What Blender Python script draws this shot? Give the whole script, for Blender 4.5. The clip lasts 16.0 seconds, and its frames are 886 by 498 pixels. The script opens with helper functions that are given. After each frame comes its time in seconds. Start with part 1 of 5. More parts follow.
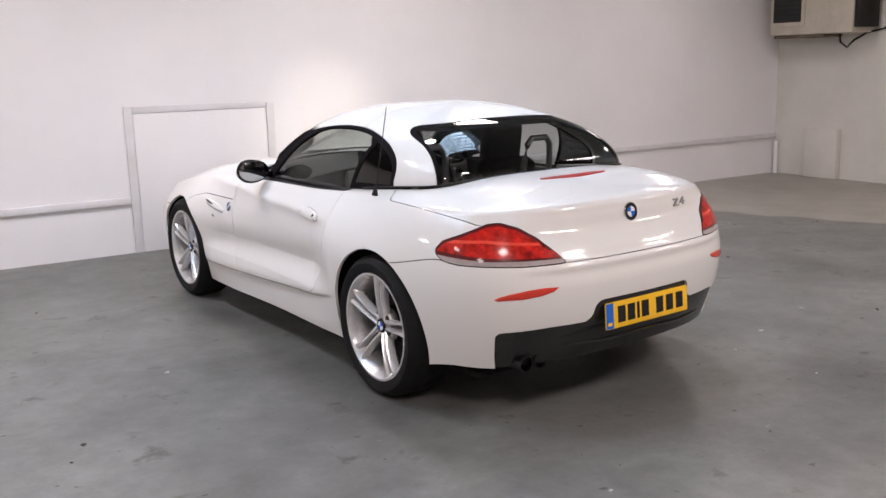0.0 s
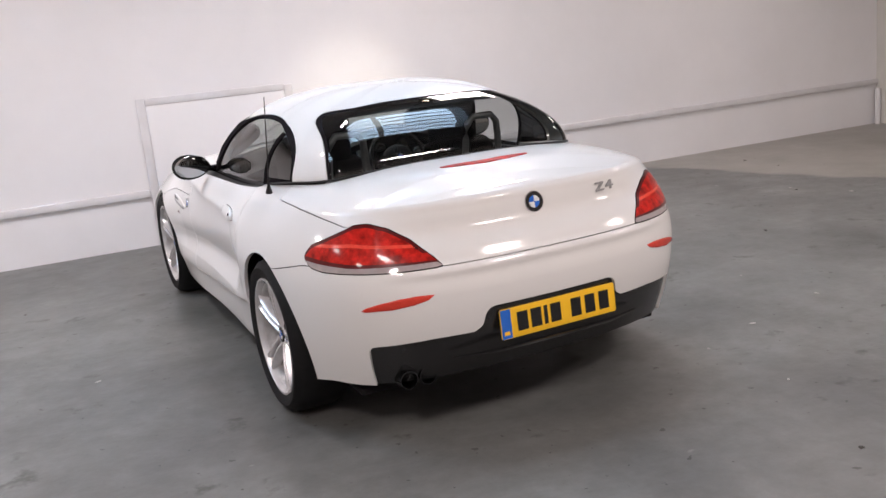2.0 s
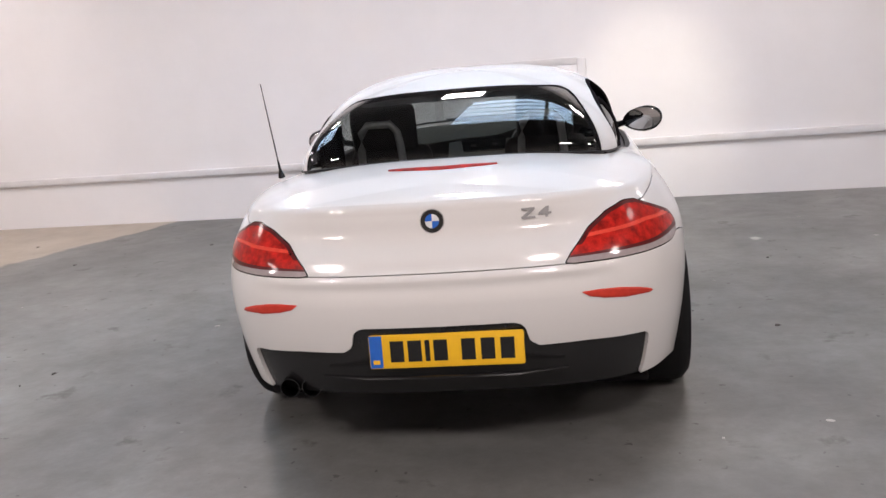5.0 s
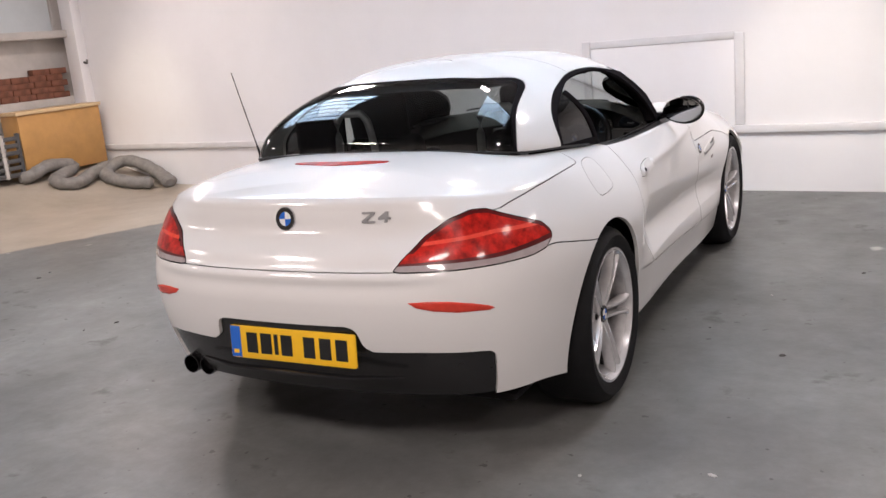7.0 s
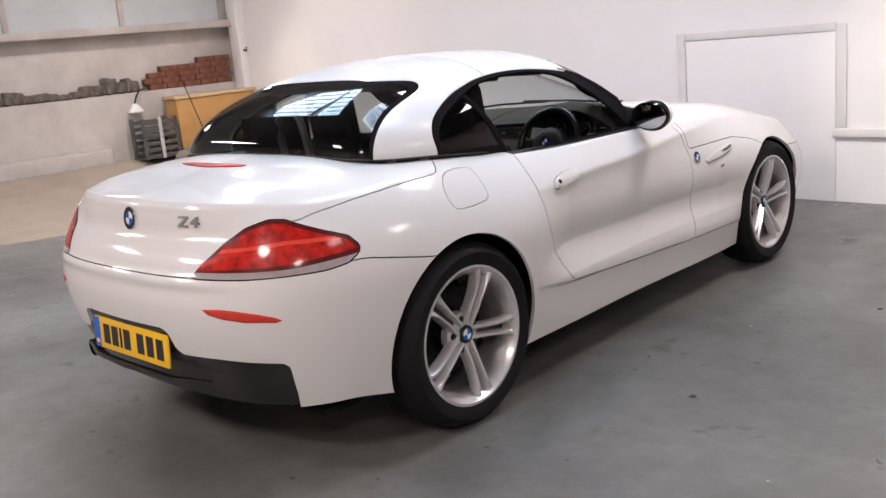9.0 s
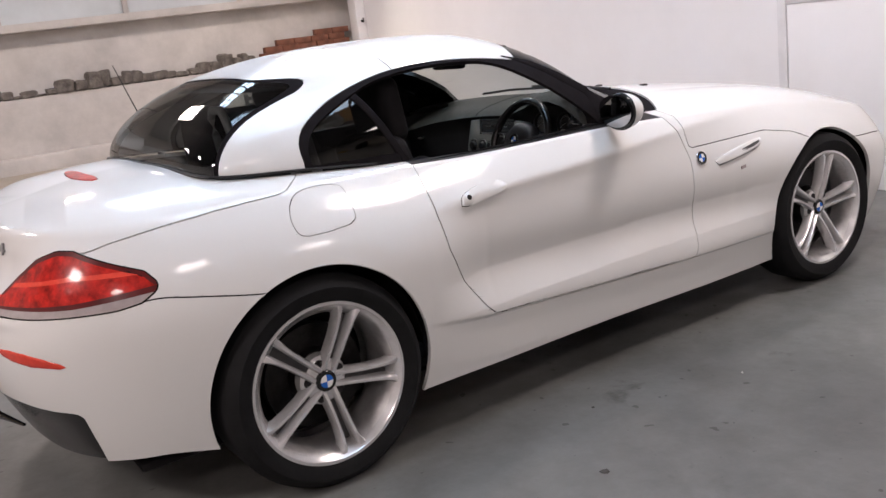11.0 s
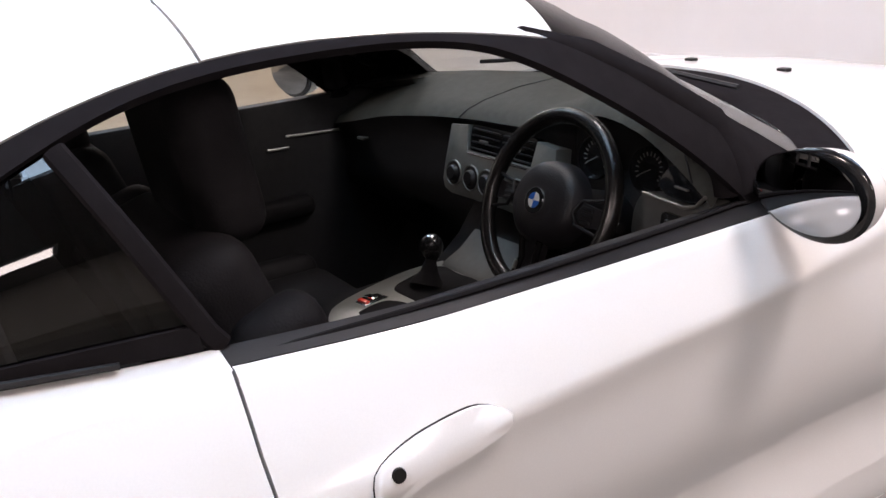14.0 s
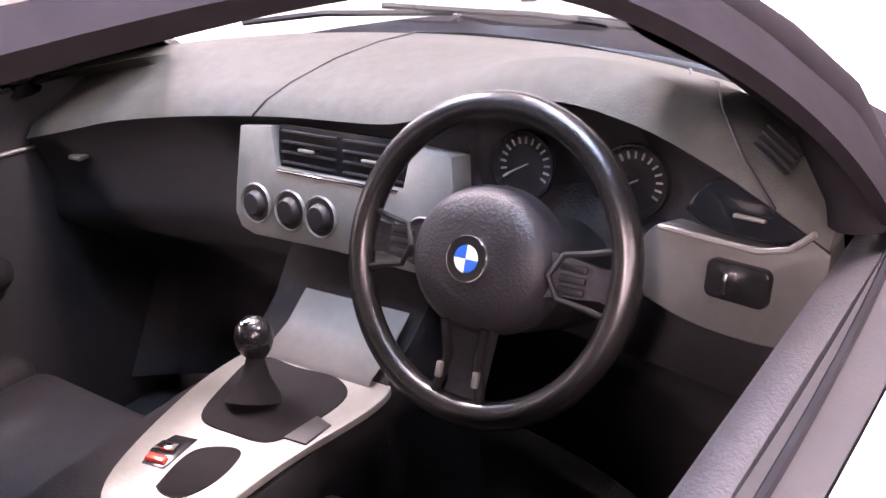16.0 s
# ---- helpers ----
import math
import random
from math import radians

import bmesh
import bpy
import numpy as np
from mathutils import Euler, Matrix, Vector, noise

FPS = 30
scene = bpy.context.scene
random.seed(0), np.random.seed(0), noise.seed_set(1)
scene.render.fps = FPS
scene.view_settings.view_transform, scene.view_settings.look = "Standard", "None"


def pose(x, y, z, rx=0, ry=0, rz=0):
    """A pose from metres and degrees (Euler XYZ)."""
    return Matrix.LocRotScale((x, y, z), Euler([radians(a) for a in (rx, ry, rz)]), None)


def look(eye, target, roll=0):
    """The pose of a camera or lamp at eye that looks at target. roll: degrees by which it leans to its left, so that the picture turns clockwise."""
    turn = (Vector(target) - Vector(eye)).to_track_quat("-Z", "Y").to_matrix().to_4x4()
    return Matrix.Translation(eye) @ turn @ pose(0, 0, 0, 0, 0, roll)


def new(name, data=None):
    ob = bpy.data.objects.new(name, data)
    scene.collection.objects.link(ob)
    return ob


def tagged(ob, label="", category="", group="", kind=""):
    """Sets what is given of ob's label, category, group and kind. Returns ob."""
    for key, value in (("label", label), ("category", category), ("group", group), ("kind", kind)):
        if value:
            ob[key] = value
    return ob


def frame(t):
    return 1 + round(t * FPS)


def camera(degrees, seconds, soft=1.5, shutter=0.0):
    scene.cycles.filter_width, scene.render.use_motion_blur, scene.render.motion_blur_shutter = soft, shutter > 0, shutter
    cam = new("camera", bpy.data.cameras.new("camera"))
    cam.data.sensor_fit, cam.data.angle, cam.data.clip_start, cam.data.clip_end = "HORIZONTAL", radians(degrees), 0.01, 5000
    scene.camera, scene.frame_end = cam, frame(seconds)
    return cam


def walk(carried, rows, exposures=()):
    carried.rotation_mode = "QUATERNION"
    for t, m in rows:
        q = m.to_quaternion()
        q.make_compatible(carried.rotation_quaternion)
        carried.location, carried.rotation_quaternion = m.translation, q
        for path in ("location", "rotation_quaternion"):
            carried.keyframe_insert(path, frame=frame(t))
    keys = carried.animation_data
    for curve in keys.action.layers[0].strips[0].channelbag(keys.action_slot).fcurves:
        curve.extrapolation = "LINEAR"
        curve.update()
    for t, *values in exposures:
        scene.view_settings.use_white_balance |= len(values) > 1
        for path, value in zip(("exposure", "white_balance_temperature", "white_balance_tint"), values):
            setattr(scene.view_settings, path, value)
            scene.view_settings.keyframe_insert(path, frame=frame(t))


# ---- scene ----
cam = camera(51.7, 16.0)
PATH = [
    (0, (-2.954, -3.493, 1.518), (-1.819, -1.896, 1.118), -1.6),
    (0.5, (-2.747, -3.586, 1.537), (-1.67, -1.954, 1.119), -3.6),
    (1, (-2.489, -3.675, 1.532), (-1.476, -2.008, 1.09), -3.6),
    (1.5, (-2.141, -3.647, 1.528), (-1.199, -1.944, 1.067), -4.7),
    (2, (-1.79, -3.671, 1.508), (-0.951, -1.914, 1.051), -5.8),
    (2.5, (-1.432, -3.793, 1.509), (-0.736, -1.973, 1.059), -3.7),
    (3, (-1.062, -3.832, 1.491), (-0.579, -1.939, 1.065), -3.7),
    (3.5, (-0.697, -3.866, 1.473), (-0.386, -1.932, 1.07), -5.1),
    (4, (-0.274, -3.9, 1.497), (-0.178, -1.943, 1.093), -4.8),
    (4.2, (-0.132, -3.874, 1.476), (-0.11, -1.919, 1.058), -5.3),
    (6.3, (1.393, -3.363, 1.408), (0.663, -1.552, 0.975), -5.4),
    (6.5, (1.523, -3.31, 1.406), (0.736, -1.522, 0.975), -6.5),
    (7, (1.9, -3.16, 1.416), (0.967, -1.452, 0.957), -5.4),
    (7.5, (2.205, -2.947, 1.405), (1.153, -1.304, 0.966), -5.6),
    (8, (2.464, -2.729, 1.38), (1.31, -1.155, 0.948), -6.0),
    (8.5, (2.789, -2.57, 1.39), (1.516, -1.09, 0.957), -4.9),
    (9, (2.965, -2.259, 1.361), (1.603, -0.864, 0.915), -5.5),
    (9.2, (3.018, -2.137, 1.362), (1.632, -0.765, 0.917), -5.4),
    (11.3, (3.254, -0.873, 1.341), (1.577, 0.105, 0.861), -5.8),
    (11.5, (3.181, -0.752, 1.354), (1.482, 0.188, 0.876), -4.4),
    (12, (2.888, -0.52, 1.337), (1.175, 0.383, 0.836), -3.1),
    (12.5, (2.564, -0.343, 1.342), (0.875, 0.568, 0.78), -3.8),
    (13, (2.228, -0.105, 1.353), (0.531, 0.785, 0.782), -4.0),
    (13.5, (1.902, 0.062, 1.335), (0.252, 1.003, 0.709), -2.4),
    (14, (1.605, 0.197, 1.34), (0.008, 1.192, 0.664), -4.1),
    (14.5, (1.334, 0.372, 1.316), (-0.225, 1.4, 0.599), -3.9),
    (15, (1.147, 0.477, 1.293), (-0.306, 1.602, 0.503), -3.3),
    (15.5, (0.952, 0.497, 1.271), (-0.301, 1.817, 0.44), -4.2),
    (16, (0.843, 0.493, 1.247), (-0.275, 1.937, 0.432), -4.9),
]
EXPOSURES = [(0, 0.02, 6350, 10), (12.5, 0.04, 6350, 11), (13.5, 0.08, 6400, 12), (14, 0.3, 6450, 13), (14.5, 0.5, 6450, 14), (15, 0.85, 6500, 24), (15.5, 2.05, 6550, 30), (16, 3.1, 6600, 34)]
walk(cam, [(t, look(eye, target, roll)) for t, eye, target, roll in PATH], EXPOSURES)

# ---- world, light, exposure ----
world = bpy.data.worlds.new("world")
scene.world = world
world.use_nodes = True
wn = world.node_tree.nodes
sky = wn.new("ShaderNodeTexSky")
sky.sky_type, sky.sun_disc, sky.sun_elevation, sky.sun_rotation = "NISHITA", False, radians(40), radians(200)
world.node_tree.links.new(sky.outputs[0], wn["Background"].inputs[0])
wn["Background"].inputs[1].default_value = 0.10
scene.view_settings.exposure = 0.0

ROOM = pose(0, 4.20, 0, 0, 0, -4.2)      # x along the end wall, y = 0 on its face, room at y < 0
RW, LW, BW, CEIL = 7.45, -7.1, -9.6, 3.3  # right wall, left wall, back wall, ceiling height


def area_lamp(name, m, sx, sy, watts, color):
    d = bpy.data.lights.new(name, "AREA")
    d.shape, d.size, d.size_y, d.energy, d.color = "RECTANGLE", sx, sy, watts, color
    o = new(name, d)
    o.matrix_world = m
    return o


# ---- materials ----
def mat(name, color, rough=0.5, metal=0.0, var=0.0, scale=8.0, bump=0.0, bscale=60.0, coat=0.0, rvar=0.0, tint=None, spec=0.5):
    m = bpy.data.materials.new(name)
    m.use_nodes = True
    nt = m.node_tree
    b = nt.nodes["Principled BSDF"]
    b.inputs["Base Color"].default_value = (*color, 1)
    b.inputs["Roughness"].default_value = rough
    b.inputs["Metallic"].default_value = metal
    b.inputs["Specular IOR Level"].default_value = spec
    if coat:
        b.inputs["Coat Weight"].default_value = coat
        b.inputs["Coat Roughness"].default_value = 0.03
    tc = nt.nodes.new("ShaderNodeTexCoord")
    if var or rvar:
        n1 = nt.nodes.new("ShaderNodeTexNoise")
        n1.inputs["Scale"].default_value, n1.inputs["Detail"].default_value = scale, 6
        n1.inputs["Roughness"].default_value = 0.65
        nt.links.new(tc.outputs["Object"], n1.inputs["Vector"])
    if var:
        r = nt.nodes.new("ShaderNodeValToRGB")
        c2 = tint or tuple(max(0, c * (1 - var)) for c in color)
        r.color_ramp.elements[0].position, r.color_ramp.elements[1].position = 0.35, 0.68
        r.color_ramp.elements[0].color, r.color_ramp.elements[1].color = (*c2, 1), (*color, 1)
        nt.links.new(n1.outputs["Fac"], r.inputs["Fac"])
        nt.links.new(r.outputs["Color"], b.inputs["Base Color"])
    if rvar:
        mr = nt.nodes.new("ShaderNodeMapRange")
        mr.inputs["To Min"].default_value, mr.inputs["To Max"].default_value = max(0.02, rough - rvar), min(1, rough + rvar)
        nt.links.new(n1.outputs["Fac"], mr.inputs["Value"])
        nt.links.new(mr.outputs["Result"], b.inputs["Roughness"])
    if bump:
        n2 = nt.nodes.new("ShaderNodeTexNoise")
        n2.inputs["Scale"].default_value, n2.inputs["Detail"].default_value = bscale, 4
        nt.links.new(tc.outputs["Object"], n2.inputs["Vector"])
        bp = nt.nodes.new("ShaderNodeBump")
        bp.inputs["Strength"].default_value, bp.inputs["Distance"].default_value = bump, 0.004
        nt.links.new(n2.outputs["Fac"], bp.inputs["Height"])
        nt.links.new(bp.outputs["Normal"], b.inputs["Normal"])
    return m


def glow(name, color, strength):
    m = bpy.data.materials.new(name)
    m.use_nodes = True
    b = m.node_tree.nodes["Principled BSDF"]
    b.inputs["Base Color"].default_value = (*color, 1)
    b.inputs["Emission Color"].default_value = (*color, 1)
    b.inputs["Emission Strength"].default_value = strength
    return m


def glass(name, color, rough=0.0, ior=1.45):
    m = bpy.data.materials.new(name)
    m.use_nodes = True
    nt = m.node_tree
    out = nt.nodes["Material Output"]
    nt.nodes.remove(nt.nodes["Principled BSDF"])
    tr = nt.nodes.new("ShaderNodeBsdfTransparent")
    tr.inputs[0].default_value = (*color, 1)
    gl = nt.nodes.new("ShaderNodeBsdfGlossy")
    gl.inputs["Roughness"].default_value = rough
    lw = nt.nodes.new("ShaderNodeLayerWeight")
    lw.inputs["Blend"].default_value = 0.5
    pw = nt.nodes.new("ShaderNodeMath")
    pw.operation, pw.inputs[1].default_value = "POWER", 4.0
    nt.links.new(lw.outputs["Facing"], pw.inputs[0])
    f0 = ((ior - 1) / (ior + 1)) ** 2
    fr = nt.nodes.new("ShaderNodeMapRange")
    fr.inputs["To Min"].default_value, fr.inputs["To Max"].default_value = f0, 0.95
    nt.links.new(pw.outputs[0], fr.inputs["Value"])
    mx = nt.nodes.new("ShaderNodeMixShader")
    nt.links.new(fr.outputs[0], mx.inputs[0])
    nt.links.new(tr.outputs[0], mx.inputs[1])
    nt.links.new(gl.outputs[0], mx.inputs[2])
    nt.links.new(mx.outputs[0], out.inputs[0])
    return m


PAINT = mat("pearl_white_paint", (0.72, 0.712, 0.700), 0.42, 0.0, 0.035, 400, 0, 60, coat=0.85, spec=0.12)
PAINT.node_tree.nodes["Principled BSDF"].inputs["Coat Roughness"].default_value = 0.10
BLACK = mat("gloss_black_plastic", (0.012, 0.012, 0.013), 0.16, 0, 0.2, 30)
TRIM = mat("satin_black_trim", (0.013, 0.012, 0.013), 0.5, 0, 0.25, 40, 0.05, 300, spec=0.3)
MESHB = mat("dark_bumper_plastic", (0.016, 0.016, 0.017), 0.20, 0, 0.3, 25, 0.15, 250)
LINER = mat("underbody_black", (0.014, 0.013, 0.014), 0.9, 0, 0.3, 10, spec=0.05)
RUBBER = mat("tyre_rubber", (0.009, 0.009, 0.010), 0.75, 0, 0.35, 14, 0.25, 120, spec=0.2)
ALLOY = mat("silver_alloy", (0.68, 0.67, 0.68), 0.26, 0.5, 0.12, 30, 0, 0, coat=0.6)
DISC = mat("brake_disc_steel", (0.035, 0.033, 0.033), 0.45, 0.9, 0.4, 30)
CHROME = mat("chrome", (0.8, 0.8, 0.82), 0.08, 1.0)
REDLENS = mat("red_lamp_lens", (0.68, 0.020, 0.012), 0.30, 0, 0.72, 26, 0.30, 45, coat=0.3, spec=0.15)
REDLENS.node_tree.nodes["Principled BSDF"].inputs["Coat Roughness"].default_value = 0.05
REDDARK = mat("deep_red_lens", (0.11, 0.006, 0.007), 0.3, 0, 0.4, 20, coat=0.3, spec=0.25)
REDBAR = mat("bright_red_bar", (0.80, 0.08, 0.05), 0.2, 0, 0.2, 40, coat=0.3, spec=0.25)
REDREF = mat("red_reflector", (0.62, 0.05, 0.03), 0.25, 0, 0.15, 60, coat=0.3, spec=0.3)
CLEARLENS = mat("clear_grey_lens", (0.42, 0.36, 0.36), 0.1, 0, 0.2, 30, coat=1.0)
YELLOW = mat("yellow_plate", (0.86, 0.50, 0.015), 0.35, 0, 0.06, 30)
BLUE = mat("blue_enamel", (0.02, 0.13, 0.55), 0.25, 0, 0.1, 30)
WHITE_E = mat("white_enamel", (0.75, 0.76, 0.78), 0.2, 0, 0.05, 30)
TINTED = glass("grey_rear_glass", (0.50, 0.53, 0.525), ior=1.6)
QUARTER = glass("dark_quarter_glass", (0.10, 0.105, 0.11), ior=1.55)
SCREENG = glass("windscreen_glass", (0.66, 0.70, 0.69), ior=1.5)
CLEAR = glass("clear_side_glass", (0.80, 0.84, 0.83), ior=1.5)
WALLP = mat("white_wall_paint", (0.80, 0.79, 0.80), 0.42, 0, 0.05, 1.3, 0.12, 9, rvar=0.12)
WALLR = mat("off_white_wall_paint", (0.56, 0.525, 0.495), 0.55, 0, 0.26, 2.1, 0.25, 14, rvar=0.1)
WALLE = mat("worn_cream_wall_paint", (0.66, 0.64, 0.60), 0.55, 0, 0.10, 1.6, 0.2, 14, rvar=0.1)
WOODT = mat("varnished_plywood", (0.50, 0.27, 0.09), 0.45, 0, 0.18, 5, 0.1, 60)
BRICK = mat("red_brick", (0.215, 0.085, 0.052), 0.85, 0, 0.5, 9, 0.5, 60)
RUBBLE = mat("grey_rubble", (0.20, 0.175, 0.155), 0.9, 0, 0.65, 11, 0.9, 35)
SOCK = mat("grey_fabric_sock", (0.25, 0.235, 0.22), 0.95, 0, 0.3, 14, 0.6, 90)
CREAM = mat("cream_enamel", (0.52, 0.48, 0.40), 0.4, 0, 0.16, 6, 0.1, 40)
CRATE = mat("dark_plastic_crate", (0.085, 0.083, 0.085), 0.5, 0, 0.3, 20)
CEILM = mat("grey_ceiling_sheet", (0.30, 0.30, 0.31), 0.7, 0, 0.1, 2, 0.1, 20)
LEATHER = mat("black_leather", (0.024, 0.022, 0.025), 0.45, 0, 0.3, 30, 0.25, 300, spec=0.35)
SEATM = mat("black_seat_leather", (0.014, 0.013, 0.0145), 0.66, 0, 0.3, 30, 0.25, 300, spec=0.12)
MATTE = mat("matte_black_rubber", (0.016, 0.0145, 0.016), 0.8, 0, 0.2, 30, spec=0.0)
PANELG = mat("satin_grey_panel", (0.105, 0.103, 0.098), 0.4, 0.2, 0.15, 40)
FRAMEM = mat("gloss_black_frame", (0.008, 0.008, 0.009), 0.24, 0, 0.2, 30, spec=0.35)
FASCIA = mat("black_fascia_vinyl", (0.022, 0.021, 0.023), 0.55, 0, 0.25, 40, 0.3, 320, spec=0.3)
RIML = mat("polished_black_leather", (0.013, 0.012, 0.012), 0.27, 0, 0.25, 40, 0.1, 300)
HOOP = mat("dull_grey_metal", (0.34, 0.34, 0.345), 0.45, 0.5, 0.2, 30)
DASHM = mat("charcoal_dash_vinyl", (0.052, 0.052, 0.046), 0.7, 0, 0.25, 40, 0.14, 420, spec=0.18)
CARPET = mat("black_carpet", (0.016, 0.015, 0.017), 0.95, 0, 0.4, 60, 0.5, 300)
ALU = mat("brushed_aluminium_trim", (0.195, 0.192, 0.178), 0.34, 0.35, 0.12, 50, 0.1, 200)
SCREEN = mat("dark_display", (0.008, 0.009, 0.011), 0.12)
DIAL = mat("pale_dial_marks", (0.18, 0.175, 0.165), 0.5)
MIRRORM = mat("mirror_glass", (0.42, 0.42, 0.43), 0.02, 1.0)


def floor_material():
    m = mat("grey_painted_concrete", (0.26, 0.27, 0.27), 0.33, 0, 0.0, 1.0, 0.25, 26, rvar=0.0)
    nt, b = m.node_tree, m.node_tree.nodes["Principled BSDF"]
    tc = nt.nodes.new("ShaderNodeTexCoord")

    def noise_at(scale, detail=6.0, rough=0.6, dist=0.0):
        n = nt.nodes.new("ShaderNodeTexNoise")
        n.inputs["Scale"].default_value, n.inputs["Detail"].default_value = scale, detail
        n.inputs["Roughness"].default_value, n.inputs["Distortion"].default_value = rough, dist
        nt.links.new(tc.outputs["Object"], n.inputs["Vector"])
        return n

    def ramp(src, lo, hi, c0, c1):
        r = nt.nodes.new("ShaderNodeValToRGB")
        r.color_ramp.elements[0].position, r.color_ramp.elements[1].position = lo, hi
        r.color_ramp.elements[0].color, r.color_ramp.elements[1].color = (*c0, 1), (*c1, 1)
        nt.links.new(src, r.inputs["Fac"])
        return r

    def mix(fac, a, c, kind="MIX"):
        x = nt.nodes.new("ShaderNodeMix")
        x.data_type, x.blend_type = "RGBA", kind
        nt.links.new(fac, x.inputs["Factor"]) if not isinstance(fac, float) else None
        if isinstance(fac, float):
            x.inputs["Factor"].default_value = fac
        nt.links.new(a, x.inputs["A"])
        nt.links.new(c, x.inputs["B"])
        return x.outputs["Result"]

    big = ramp(noise_at(0.55, 5, 0.6, 0.4).outputs["Fac"], 0.3, 0.7, (0.105, 0.11, 0.108), (0.225, 0.228, 0.222))
    fine = ramp(noise_at(7, 8, 0.7).outputs["Fac"], 0.25, 0.8, (0.62, 0.61, 0.59), (1.0, 1.0, 1.0))
    col = mix(1.0, big.outputs["Color"], fine.outputs["Color"], "MULTIPLY")
    mid = ramp(noise_at(1.7, 9, 0.68, 0.2).outputs["Fac"], 0.32, 0.68, (0.80, 0.79, 0.78), (1.22, 1.22, 1.22))
    col = mix(1.0, col, mid.outputs["Color"], "MULTIPLY")
    spots = ramp(noise_at(3.4, 5, 0.6, 0.15).outputs["Fac"], 0.63, 0.70, (1, 1, 1), (0.45, 0.43, 0.41))
    col = mix(1.0, col, spots.outputs["Color"], "MULTIPLY")
    specks = ramp(noise_at(17, 2, 0.5).outputs["Fac"], 0.70, 0.73, (1, 1, 1), (0.4, 0.38, 0.36))
    col = mix(1.0, col, specks.outputs["Color"], "MULTIPLY")
    chips = ramp(noise_at(2.2, 3, 0.55, 0.3).outputs["Fac"], 0.715, 0.745, (0, 0, 0), (1, 1, 1))
    pale = nt.nodes.new("ShaderNodeRGB")
    pale.outputs[0].default_value = (0.42, 0.41, 0.39, 1)
    col = mix(chips.outputs["Color"], col, pale.outputs[0])
    # bare screed along both long walls, with a wavering painted edge
    sep = nt.nodes.new("ShaderNodeSeparateXYZ")
    nt.links.new(tc.outputs["Object"], sep.inputs[0])
    wob = noise_at(0.9, 4, 0.6)

    def math_node(op, a, c):
        x = nt.nodes.new("ShaderNodeMath")
        x.operation = op
        for n, v in ((0, a), (1, c)):
            if isinstance(v, (int, float)):
                x.inputs[n].default_value = v
            else:
                nt.links.new(v, x.inputs[n])
        return x.outputs[0]

    wv = math_node("MULTIPLY", math_node("SUBTRACT", wob.outputs["Fac"], 0.5), 0.55)
    left = math_node("ADD", math_node("ADD", sep.outputs["X"], math_node("MULTIPLY", sep.outputs["Y"], -0.42)), wv)
    right = math_node("ADD", math_node("ADD", sep.outputs["X"], math_node("MULTIPLY", sep.outputs["Y"], 0.35)), wv)
    lmask = ramp(math_node("MULTIPLY", math_node("ADD", left, 3.2), -1.0), 0.0, 0.06, (0, 0, 0), (1, 1, 1))
    rmask = ramp(math_node("SUBTRACT", right, 3.95), 0.0, 0.10, (0, 0, 0), (1, 1, 1))
    screed = ramp(noise_at(1.4, 7, 0.65).outputs["Fac"], 0.3, 0.75, (0.30, 0.255, 0.20), (0.44, 0.39, 0.32))
    col = mix(lmask.outputs["Color"], col, screed.outputs["Color"])
    grey = ramp(noise_at(1.2, 7, 0.65).outputs["Fac"], 0.3, 0.75, (0.24, 0.23, 0.20), (0.34, 0.32, 0.29))
    col = mix(rmask.outputs["Color"], col, grey.outputs["Color"])
    nt.links.new(col, b.inputs["Base Color"])
    rr = nt.nodes.new("ShaderNodeMapRange")
    rr.inputs["To Min"].default_value, rr.inputs["To Max"].default_value = 0.28, 0.55
    nt.links.new(noise_at(2.5, 6, 0.7).outputs["Fac"], rr.inputs["Value"])
    nt.links.new(rr.outputs["Result"], b.inputs["Roughness"])
    return m


FLOORM = floor_material()


# ---- mesh helpers ----
def mesh_object(name, bm, material, smooth=True, angle=35):
    me = bpy.data.meshes.new(name)
    bm.normal_update()
    if smooth:
        for f in bm.faces:
            f.smooth = True
        for e in bm.edges:
            if len(e.link_faces) == 2 and e.calc_face_angle(0) > radians(angle):
                e.smooth = False
    bm.to_mesh(me)
    bm.free()
    for m in material if isinstance(material, (list, tuple)) else [material]:
        me.materials.append(m)
    return new(name, me)


def part(name, bm, material, parent, label="", smooth=True, angle=35):
    o = mesh_object(name, bm, material, smooth, angle)
    o.parent = parent
    if label:
        tagged(o, label)
    return o


def thing(name, m, label, category, group="", kind=""):
    o = new(name)
    o.empty_display_size = 0.1
    o.matrix_world = m
    return tagged(o, label, category, group, kind)


def solo(name, bm, material, m, label, category, group="", kind="", smooth=True, angle=35):
    o = mesh_object(name, bm, material, smooth, angle)
    o.matrix_world = m
    return tagged(o, label, category, group, kind)


def box(x0, y0, z0, x1, y1, z1, bevel=0.0, bm=None, seg=2, m=None):
    own = bmesh.new()
    bmesh.ops.create_cube(own, size=1)
    for v in own.verts:
        v.co = Vector(((x0 + x1) / 2 + v.co.x * (x1 - x0), (y0 + y1) / 2 + v.co.y * (y1 - y0), (z0 + z1) / 2 + v.co.z * (z1 - z0)))
    if bevel:
        bmesh.ops.bevel(own, geom=own.edges[:], offset=bevel, segments=seg, affect="EDGES", profile=0.5)
    if m:
        own.transform(m)
    return join(bm, own)


